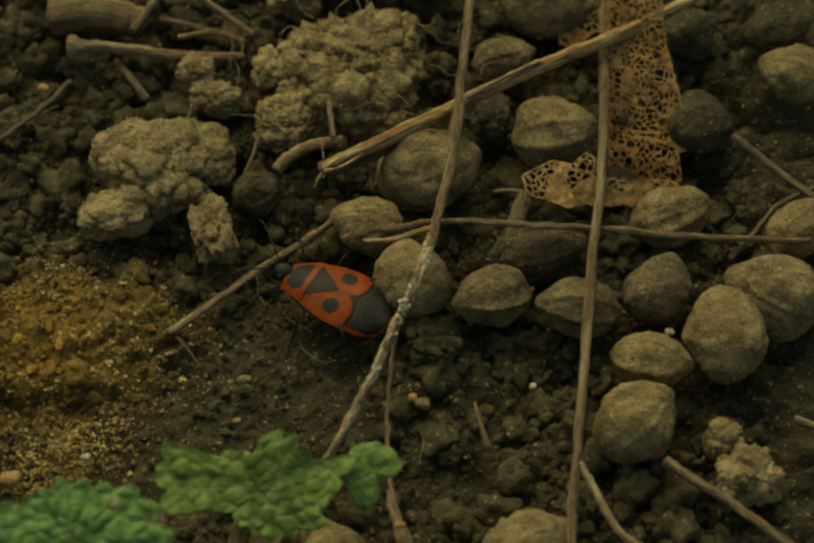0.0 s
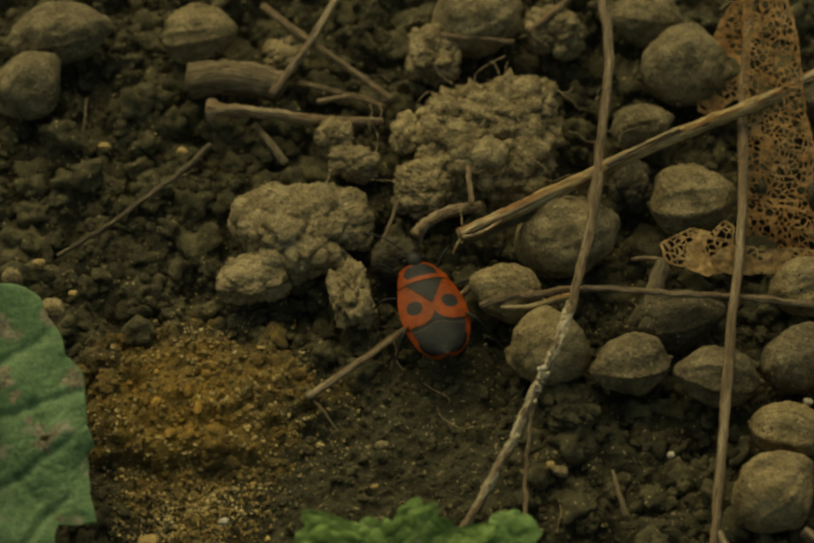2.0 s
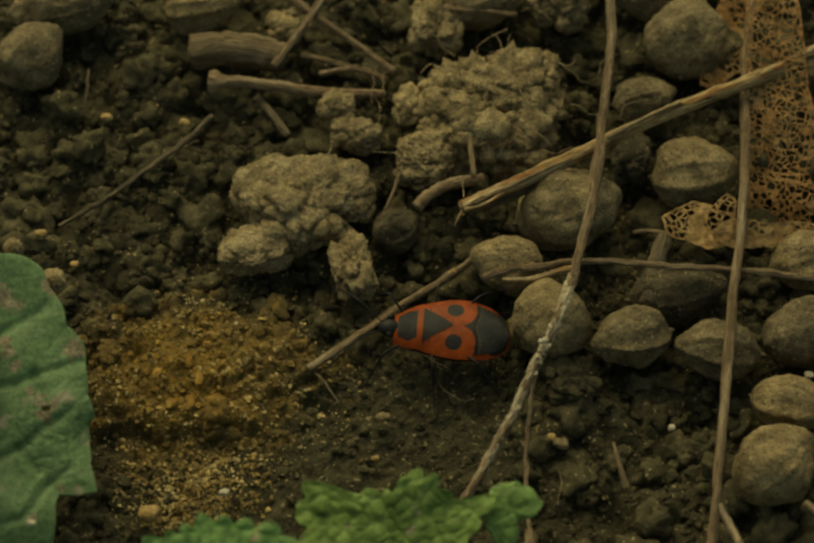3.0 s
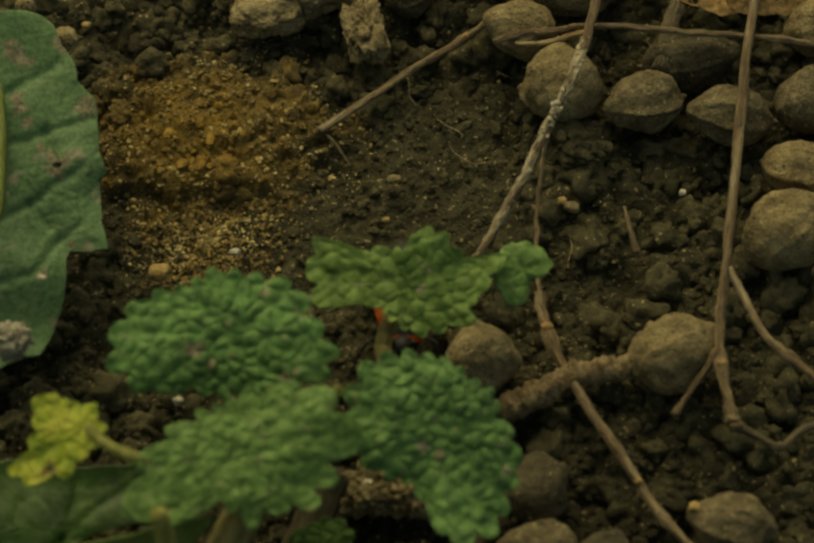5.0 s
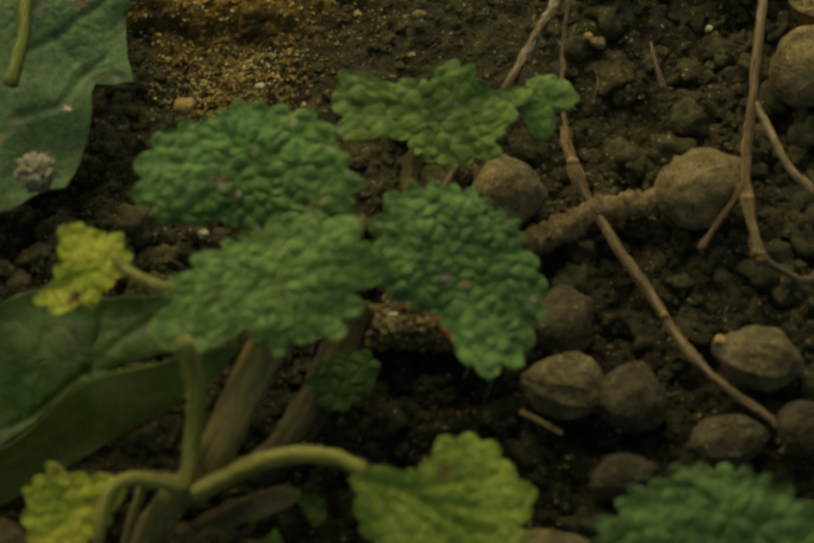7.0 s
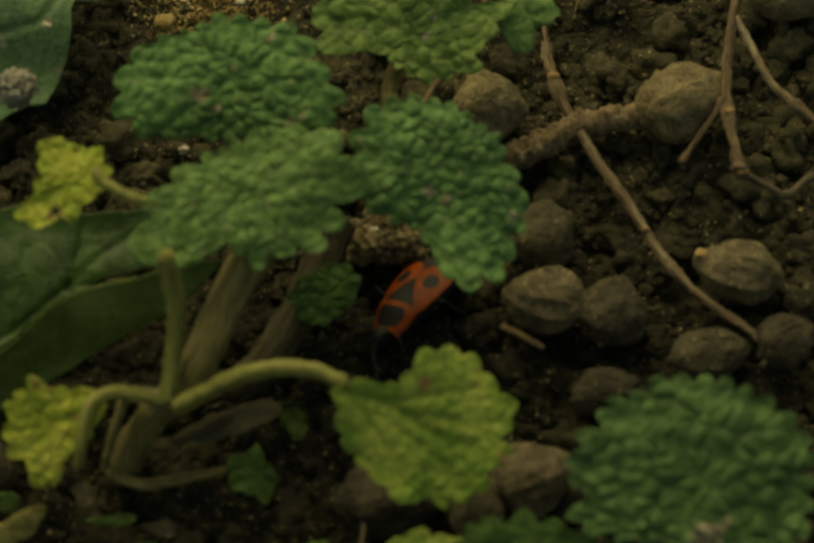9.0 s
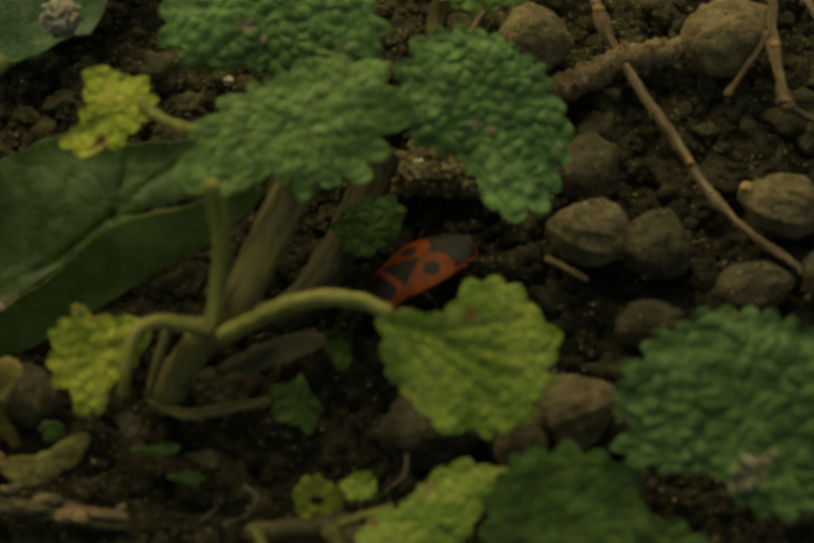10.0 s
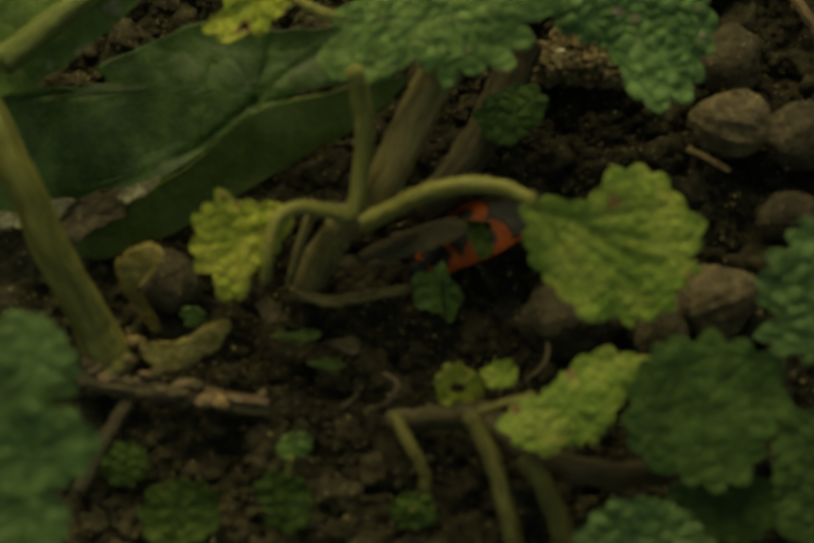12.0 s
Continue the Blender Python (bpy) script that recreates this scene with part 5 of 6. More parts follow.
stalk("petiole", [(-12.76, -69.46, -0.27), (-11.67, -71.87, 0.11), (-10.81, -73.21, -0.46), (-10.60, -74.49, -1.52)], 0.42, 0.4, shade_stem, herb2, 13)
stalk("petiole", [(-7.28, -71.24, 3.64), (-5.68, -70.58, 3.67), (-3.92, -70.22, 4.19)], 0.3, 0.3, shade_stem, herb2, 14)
sheet("leaf", (17.38, -66.07, 10.90), 28, -4, (7.1, 7.3, 7.0, 6.8, 6.4, 6.2, 6.0, 5.9, 5.9, 5.8, 5.8, 5.9, 6.2, 6.1, 6.0, 6.6, 6.9, 6.7, 7.6, 7.6, 8.0, 7.0, 8.2, 7.8, 6.7, 6.0, 5.4, 5.0, 4.7, 5.4, 6.3, 6.8, 7.5, 7.9, 7.8, 7.8, 7.9, 7.5, 7.3, 7.2), deep_leaf, herb2, 13, 0.55, 1.4, (34, 0.045), curl=0.08, label="large dark green blistered leaf", scars=((0.38, -4.0, 0.8), (-0.6, -4.8, 0.5), (1.4, -3.2, 0.4)), scar=leaf_scar)
sheet("leaf", (6.13, -72.24, 6.59), 25, 0, (5.5, 5.6, 5.7, 5.8, 5.8, 5.5, 5.1, 4.9, 4.8, 4.9, 4.5, 4.5, 4.6, 4.8, 4.6, 4.5, 4.4, 4.4, 4.4, 4.3, 4.4, 4.5, 4.8, 4.6, 4.6, 4.7, 4.5, 4.3, 4.3, 4.4, 4.6, 4.9, 5.2, 5.2, 5.3, 5.0, 4.8, 4.7, 4.8, 5.0), shade_leaf, herb2, 14, 0.22, 1.3, (20, 0.05), veins=0, label="dark green leaf in shade")
sheet("leaf", (-1.65, -71.69, 5.12), 25, -10, (2.9, 3.2, 5.6, 6.4, 5.1, 4.9, 4.6, 4.1, 3.8, 3.2, 2.7, 2.5, 2.3, 2.1, 2.1, 2.1, 2.1, 2.3, 2.9, 3.8, 4.3, 4.5, 4.4, 4.1, 3.6, 3.5, 3.5, 2.9, 2.5, 2.2, 2.2, 2.2, 2.2, 2.3, 2.5, 2.5, 2.4, 2.5, 2.6, 2.8), lime_leaf, herb2, 15, 0.22, 1.1, (20, 0.05), label="yellow-edged crinkled leaf", scars=((0.1, 2.3, 0.35), (2.2, -2.05, 0.5), (-3.4, 0.2, 0.35)), scar=rust)
# a lime leaf in brighter yellow_leaf: colour replaces light lost under the big leaf
sheet("leaf", (-8.69, -67.97, 0.80), 40, 0, (1.6, 1.6, 1.5, 1.3, 1.4, 1.7, 1.7, 1.8, 1.7, 1.6, 1.5, 1.4, 1.5, 1.7, 1.6, 1.7, 1.5, 1.5, 1.4, 1.5), yellow_leaf, herb2, 16, 0.25, 0.9, (12, 0.06), label="small green leaf with a hole", holes=((-0.1, 0.0, 0.5),))
sheet("leaf", (-6.19, -67.04, 0.85), 30, 0, (1.1, 1.2, 1.2, 1.3, 1.1, 1.0, 1.0, 1.0, 1.0, 1.2, 1.1, 1.0, 1.0, 1.0, 0.8, 0.7, 0.7, 0.8, 1.0, 1.0), lime_leaf, herb2, 17, 0.2, 0.9, (10, 0.06))
sheet("leaf", (3.30, -79.20, 3.24), 25, 0, (3.6, 3.3, 3.0, 2.8, 2.6, 2.5, 2.4, 2.3, 2.2, 2.2, 2.2, 2.3, 2.3, 2.4, 2.6, 2.9, 3.1, 3.3, 3.6, 4.0, 4.3, 4.6, 4.5, 4.5, 4.0, 3.6, 3.4, 3.2, 3.0, 2.8, 2.7, 2.7, 2.8, 2.9, 3.1, 3.5, 3.6, 3.7, 4.0, 4.1), deep_leaf, herb2, 18, 0.3, 1.2, (18, 0.05))
sheet("leaf", (13.01, -76.41, 5.38), 25, 5, (2.7, 2.7, 2.8, 3.0, 3.4, 3.8, 3.9, 4.0, 4.2, 4.5, 4.7, 4.6, 4.6, 4.0, 3.5, 3.2, 2.9, 2.5, 2.3, 2.2, 2.1, 2.1, 2.1, 2.2, 2.4, 2.7, 3.1, 3.5, 3.5, 3.7, 4.0, 3.8, 3.5, 3.4, 3.3, 3.3, 3.3, 3.0, 2.8, 2.7), shade_leaf, herb2, 19, 0.3, 1.2, (18, 0.04))
sheet("leaf", (7.80, -76.98, 2.35), 25, -5, (3.7, 3.6, 3.6, 3.6, 3.3, 3.1, 2.9, 2.9, 2.8, 2.7, 2.6, 2.5, 2.6, 2.7, 2.8, 3.0, 3.1, 3.3, 3.6, 3.6, 3.1, 2.8, 2.6, 2.4, 2.4, 2.4, 2.2, 2.0, 1.9, 1.9, 1.9, 2.0, 2.1, 2.3, 2.6, 2.7, 2.8, 3.0, 3.3, 3.8), shade_leaf, herb2, 20, 0.3, 1.2, (18, 0.04))

# brown leaf strip, given the dark wood colour for its shade
sheet("blade", (-11.88, -57.84, 1.91), 35, 0, (2.0, 3.3, 3.3, 2.2, 1.4, 1.1, 0.9, 0.8, 0.8, 0.8, 0.9, 1.0, 1.2, 1.6, 2.3, 3.2, 3.1, 2.3, 1.4, 1.1, 0.9, 0.8, 0.7, 0.8, 0.8, 0.9, 1.1, 1.5), shaded_old_wood, rag, 33, 0.2, 0.9, (12, 0.08), rings=16, spokes=90, veins=0)

# ---- seedlings ----
def seedling(at, label, blades, mat=None):
    ob = empty("seedling", at)
    tagged(ob, label, "plant", "seedlings")
    for i, args in enumerate(blades):
        sheet("leaf", *args, mat[i] if isinstance(mat, tuple) else mat or seedling_leaf, ob, 30 + i + at[0], 0.25, 0.9, (14, 0.06), rings=18, spokes=80)
    return ob


s1 = seedling((-19.21, -73.72, -2.49), "small green seedling in the soil", [
    ((-18.91, -72.52, 1.07), 30, 0, (1.1, 1.1, 1.0, 0.9, 0.8, 0.8, 0.9, 0.9, 1.0, 1.3, 1.1, 1.1, 0.9, 0.9, 1.0, 1.0),), ((-19.56, -75.21, -1.06), 30, 0, (1.7, 1.7, 1.7, 1.6, 1.8, 1.8, 1.8, 1.9, 1.5, 1.4, 1.5, 2.1, 2.1, 2.4, 2.1, 2.0),)], (light_leaf, seedling_leaf))
stalk("stem", [(-19.19, -74.08, -2.50), (-19.29, -73.84, -0.49), (-19.05, -73.20, 0.74)], 0.2, 0.2, green_stem, s1, 31)
s2 = seedling((-26.15, -76.11, -2.61), "small scalloped green seedling in the soil", [((-26.04, -76.32, -1.12), 25, 0, (2.6, 2.6, 2.5, 2.3, 2.1, 2.0, 2.0, 2.0, 2.3, 2.3, 2.5, 2.5, 2.6, 2.6, 2.4, 2.4, 2.2, 2.3, 2.5, 2.5),)])
s3 = seedling((-11.39, -75.62, -2.58), "tiny green seedling in the soil", [((-11.36, -75.84, -1.09), 30, 0, (1.4, 1.4, 1.3, 1.2, 1.2, 1.2, 1.3, 1.5, 1.5, 1.4, 1.4, 1.2, 1.2, 1.2, 1.2, 1.6),)])
s4 = seedling((-35.82, -72.80, -2.44), "leafy green shoot standing beside a thick stalk", [
    ((-32.92, -77.37, 19.80), 30, 0, (2.5, 2.1, 2.0, 2.1, 2.2, 2.5, 3.0, 3.0, 3.4, 3.6, 4.0, 4.2, 4.5, 3.9, 3.4, 3.2, 3.0, 3.0, 3.0, 2.7),), ((-32.84, -82.89, 18.60), 25, 0, (3.8, 4.0, 3.7, 3.0, 2.7, 2.6, 2.6, 2.7, 3.3, 3.5, 3.7, 3.8, 3.9, 3.1, 2.7, 2.5, 2.4, 2.5, 3.0, 3.4),),
    ((-33.00, -86.13, 17.06), 25, 0, (2.6, 2.1, 1.9, 1.8, 1.7, 1.7, 1.8, 2.1, 2.5, 2.7, 3.5, 3.1, 3.0, 3.1, 3.0, 2.6, 2.6, 2.8, 2.7, 2.5),)], deep_leaf)
for top in ((-33.2, -77.6, 19.2), (-33.1, -82.9, 18.0), (-33.3, -86.0, 16.6)):
    stalk("stem", [(-35.82, -74.80, -2.6), (-36.2, -77.0, 6.0), (-35.4, 0.5 * (top[1] - 78.5), 13.0), top], 0.4, 0.3, green_stem, s4, top[1])
s5 = seedling((-29.6, -73.2, -2.5), "small dull green seedling leaf in shade", [((-29.55, -73.02, -0.95), 25, 0, (1.3, 1.3, 1.4, 1.2, 1.2, 1.3, 1.5, 1.4, 1.4, 1.5, 1.8, 1.7, 1.7, 1.7, 1.6, 1.6, 1.5, 1.4, 1.5, 1.5),)])
for thing, x, y in ((s2, -26.04, -76.32), (s3, -11.36, -75.84), (s5, -29.55, -73.02)):
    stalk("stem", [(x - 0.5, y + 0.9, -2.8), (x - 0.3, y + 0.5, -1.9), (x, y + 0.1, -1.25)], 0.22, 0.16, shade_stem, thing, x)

# ---- broad-leaved plant ----
broad = empty("broadleaf_plant", (-32.03, -66.04, -2.10))
tagged(broad, "broad-leaved plant with large smooth green leaves and thick stalk", "plant")
stalk("stalk", [(-30.80, -66.14, -1.51), (-31.48, -65.06, -0.55), (-32.71, -63.81, 2.01), (-34.28, -62.45, 6.08), (-36.14, -59.75, 9.71), (-38.14, -56.50, 12.37), (-40.56, -52.58, 14.57)], 1.5, 1.0, green_stem, broad, 41, 0.05, "thick pale green stalk")
stalk("root_crown", [(-33.90, -67.31, -1.67), (-31.56, -67.02, -1.35), (-28.16, -67.84, -1.39), (-24.82, -68.05, -1.50), (-21.01, -67.95, -1.80)], 0.75, 0.3, twig_dark, broad, 42, 0.5, "brown withered root crown")
husk_line = spline([(-34.4, -66.9, -1.2), (-32.6, -66.4, -0.7), (-30.4, -66.6, -0.5), (-27.6, -67.5, -0.8), (-24.6, -67.9, -1.0), (-21.4, -68.2, -1.2)], 10)
for i in range(26):
    c = husk_line[rng.integers(0, len(husk_line))] + rng.uniform(-0.7, 0.7, 3) * (1, 1, 0.5)
    size = rng.uniform(0.25, 0.62)
    v, f = lump_mesh(size * rng.uniform(1.2, 2.2), size * rng.uniform(0.6, 1.0), size * 0.7, i + 130, 3, 1.5)
    g = rng.uniform(-0.8, 0.8)
    spin = np.array(((math.cos(g), math.sin(g), 0), (-math.sin(g), math.cos(g), 0), (0, 0, 1)))
    make("husk", v @ spin + c, f, (twig_bark, shaded_old_wood, bark_brown, leaf_paper)[i % 4], broad)
sheet("withered_leaf", (-26.43, -64.84, -0.04), 38, -6, (2.3, 2.9, 3.1, 2.2, 0.7, 0.5, 0.4, 0.4, 0.4, 0.4, 0.4, 0.4, 0.5, 0.7, 3.0, 2.9, 2.6, 2.4, 2.2, 1.9, 1.7, 1.6, 1.5, 1.4, 1.4, 1.5, 1.7, 2.0), olive_dry, broad, 43, 0.18, 1.0, (10, 0.04), rings=20, spokes=90, curl=0.12, veins=0, label="withered olive leaf end")
sheet("withered_leaf", (-29.88, -60.93, 0.35), 55, 10, (0.1, 0.1, 0.1, 0.1, 0.1, 0.2, 3.1, 3.1, 3.0, 2.8, 2.7, 2.6, 2.4, 2.3, 1.8, 1.4, 1.1, 1.0, 0.9, 0.8, 0.8, 0.8, 0.8, 0.8, 0.9, 1.0, 1.1, 1.3, 1.7, 2.3, 3.4, 3.4, 0.2, 0.2, 0.2, 0.1), olive_dry, broad, 44.5, 0.15, 1.0, (8, 0.05), rings=20, spokes=90, veins=0, label="curled brown withered leaf")
stalk("dead_stalk", [(-29.83, -68.10, -1.71), (-31.23, -71.25, -1.56), (-32.63, -74.77, -2.04)], 0.5, 0.4, twig_dark, broad, 45, 0.15)
sheet("leaf", (-27.30, -20.87, 7.16), 22, 4, (6.1, 5.9, 5.8, 5.7, 5.8, 6.0, 6.2, 6.4, 6.8, 7.2, 7.2, 7.3, 7.5, 8.3, 8.9, 9.5, 10.6, 11.1, 11.4, 11.2, 11.1, 11.4, 11.9, 12.4, 13.2, 12.7, 11.9, 11.4, 11.0, 10.7, 10.4, 10.2, 9.9, 9.6, 9.4, 9.3, 9.3, 9.3, 9.4, 9.6, 9.8, 10.2, 10.6, 11.2, 11.5, 11.9, 12.4, 13.0, 13.8, 14.8, 15.4, 15.5, 15.6, 14.9, 13.9, 13.4, 13.3, 11.9, 10.5, 8.9, 7.4, 6.9, 7.4, 8.0, 8.5, 7.6, 6.9, 6.5, 6.2, 6.0, 5.8, 5.7), broad_leaf, broad, 21, 0.1, 0.8, (30, 0.004), veins=0, rings=70, spokes=288, dome=0.6, crease=0.22, label="broad smooth green leaf with pale scars", holes=((2.66, 0.24, 0.34),),
      creases=[[(-0.7, 1.53), (0.71, 1.91), (1.74, 2.6), (3.31, 3.25), (4.9, 3.9)], [(-1.58, -4.24), (0.13, -3.22), (1.67, -2.21), (2.67, -1.05), (4.4, 0.2)], [(-1.31, -8.54), (0.09, -8.17), (1.64, -7.54), (2.29, -6.59), (2.92, -5.27), (4.61, -3.7)], [(-1.1, 5.04), (0.95, 6.65), (2.32, 7.86)], [(1.74, 2.6), (2.6, 0.4)], [(0.9, -2.6), (2.4, -4.2)]],
      scars=((0.04, 3.9, 0.55), (0.5, 3.1, 0.4), (-0.3, 4.7, 0.4), (4.3, 4.6, 0.7), (2.7, 0.3, 0.75), (1.5, 1.5, 0.3), (-0.75, 8.0, 0.8), (0.3, 7.4, 0.5), (2.2, -7.6, 0.3), (-0.6, -2.0, 0.25), (2.3, 9.0, 0.5), (3.1, -10.9, 0.35), (1.6, -9.4, 0.12), (1.0, -5.0, 0.12), (3.9, -5.2, 0.2)), scar=leaf_scar)
stalk("midrib", [(-29.71, -9.81, 10.31), (-28.94, -14.96, 9.85), (-28.42, -19.87, 9.21), (-28.29, -24.56, 8.37), (-28.90, -28.49, 7.78)], 0.42, 0.5, olive_stem, broad, 46, 0.03, "raised pale midrib")
sheet("leaf", (-23.86, -47.64, 3.32), 18, -6, (4.7, 9.3, 11.5, 11.7, 11.6, 8.9, 7.4, 6.4, 5.7, 5.2, 4.8, 4.5, 4.3, 4.3, 4.3, 4.4, 4.6, 4.8, 5.0, 5.4, 5.7, 5.8, 6.0, 6.3, 6.8, 7.3, 8.0, 9.3, 9.8, 8.4, 18.8, 21.6, 22.0, 22.0, 19.9, 16.1, 10.7, 9.3, 8.0, 5.5, 3.9, 3.1, 2.6, 2.2, 2.0, 1.8, 1.7, 1.7, 1.6, 1.6, 1.6, 1.7, 1.7, 1.8, 1.9, 2.0, 2.2, 2.5, 2.8, 3.3), dark_leaf, broad, 22, 0.12, 2.4, (24, 0.012), veins=0, rings=34, spokes=150, crease=0.15, label="large dark green leaf close to the ground", creases=[[(-9.22, -6.93), (-6.14, -5.26), (-2.71, -3.61), (0.70, -0.91), (3.43, 1.48), (5.49, 2.82)], [(-2.37, -3.45), (-2.41, -0.80), (-1.76, 2.01)], [(1.05, -0.92), (1.71, 1.18), (2.04, 3.30)], [(1.04, -0.74), (4.14, -0.49), (6.20, 0.32)], [(-9.23, -6.58), (-9.63, -3.75), (-10.39, -0.90)]])
sheet("folded_edge", (-25.45, -53.85, 4.01), 62, -8, (5.7, 7.7, 11.3, 15.1, 9.8, 7.2, 5.4, 3.9, 2.4, 1.7, 1.4, 1.1, 1.0, 0.9, 0.9, 0.9, 0.8, 0.8, 0.9, 0.9, 0.9, 1.0, 1.1, 1.2, 1.5, 1.8, 3.0, 4.5, 15.9, 10.7, 8.3, 6.9, 5.9, 4.9, 4.2, 3.8, 3.5, 3.2, 3.1, 3.0, 3.0, 3.0, 3.1, 3.2, 3.4, 3.7, 4.1, 4.7), leaf_underside, broad, 23, 0.05, 3.0, (10, 0.01), veins=0, label="folded underside of the dark leaf")
sheet("torn_flap", (-32.85, -55.37, 0.95), 30, -8, (2.2, 2.6, 2.3, 1.8, 1.4, 1.2, 1.0, 1.0, 1.0, 1.0, 1.2, 1.6, 1.8, 2.2, 3.0, 2.9, 2.6, 1.8, 1.4, 1.3, 1.3, 1.4, 1.6, 2.0), nut_dark, broad, 26, 0.3, 1.1, (8, 0.06), rings=18, spokes=90, veins=0, label="torn dark flap of the leaf")
for c in ((-37.07, -56.02, 0.85), 30, -8, (2.1, 3.1, 1.8, 1.0, 0.8, 0.7, 0.6, 0.6, 0.6, 0.7, 0.9, 1.4, 2.9, 3.7, 1.6, 1.0, 0.8, 0.7, 0.6, 0.6, 0.6, 0.7, 0.9, 1.4)), ((-29.89, -54.43, 2.1), 30, -8, (1.0, 1.2, 1.2, 0.6, 0.4, 0.3, 0.3, 0.3, 0.3, 0.3, 0.4, 0.5, 0.9, 1.5, 1.7, 1.3, 0.9, 0.7, 0.6, 0.6, 0.6, 0.7, 0.7, 0.8)):
    sheet("dry_edge", *c, dry_edge, broad, 24, 0.18, 0.8, (8, 0.1), rings=14, spokes=72, label="pale dried leaf edge")
stalk("midrib", [(-38.83, -49.48, 8.73), (-36.65, -47.40, 9.03), (-34.76, -45.63, 9.32), (-32.70, -43.73, 9.61), (-30.07, -40.54, 9.77)], 1.0, 0.7, olive_stem, broad, 47, 0.03, "thick olive midrib")
sheet("leaf", (-37.19, -46.71, 7.86), 25, 15, (3.7, 4.4, 5.5, 7.5, 7.6, 7.3, 7.1, 6.5, 5.9, 5.6, 5.4, 5.3, 5.4, 5.7, 5.7, 5.7, 5.8, 6.1, 6.6, 6.5, 6.4, 6.4, 6.7, 6.7, 6.2, 5.9, 5.8, 5.0, 4.4, 4.0, 3.7, 3.4, 3.1, 2.9, 2.8, 2.8, 2.9, 3.0, 3.1, 3.4), olive_leaf, broad, 25, 0.1, 1.6, (14, 0.02), veins=0, scars=((3.4, -0.4, 0.4), (5.0, 2.6, 0.5), (1.4, -1.6, 0.3), (-0.6, -2.4, 0.3)), scar=leaf_scar, label="thin yellow-green leaf with worn edge")
gall = make("fluff_ball", BALLS[4][0] * (1.25, 1.25, 1.0) * (1 + 0.3 * rng.uniform(-1, 1, (len(BALLS[4][0]), 1))) + (-26.80, -35.18, 7.04), BALLS[4][1], fluff, origin=(-26.92, -34.52, 6.07))
tagged(gall, "fuzzy pale grey tuft stuck on a green leaf", "tuft")
ballv = BALLS[3][0] * (0.95, 0.95, 0.85)
for at, s in (((-24.77, -9.67, 7.32), 1.0), ((-27.69, -7.01, 7.65), 0.8)):
    crumb = make("earth_crumb", ballv * s * (1 + 0.12 * rng.uniform(-1, 1, (len(ballv), 1))) + at, BALLS[3][1], clod_soil, origin=(at[0], at[1], at[2] - 0.7))
    tagged(crumb, "pale crumb of earth stuck to a leaf's edge", "crumb")


# ---- broken woody bits round the root ----
for i, (line, r0, tone) in enumerate((([(-33.72, -67.15, -0.56), (-32.10, -67.66, -0.78), (-29.77, -67.92, -1.00), (-28.11, -68.05, -1.20)], 0.6, shaded_old_wood), ([(-28.64, -67.78, -1.39), (-26.11, -68.23, -1.31), (-23.43, -68.61, -1.43), (-20.70, -68.78, -1.64)], 0.5, shaded_old_wood),
                                      ([(-24.97, -67.64, -1.08), (-22.77, -68.18, -1.01), (-20.94, -68.38, -1.22)], 0.4, twig_bark), ([(-30.04, -64.73, -0.44), (-29.48, -64.45, -0.22), (-28.90, -65.03, -0.65)], 0.42, twig_pale), ([(-32.87, -66.12, -0.51), (-31.17, -66.36, -0.32), (-29.73, -65.76, -0.49)], 0.45, twig_bark))):
    twig(line, r0, r0 * 0.7, 80 + i, tone, "broken brown woody bit at a plant's base", 0.45, wobble=0.6)

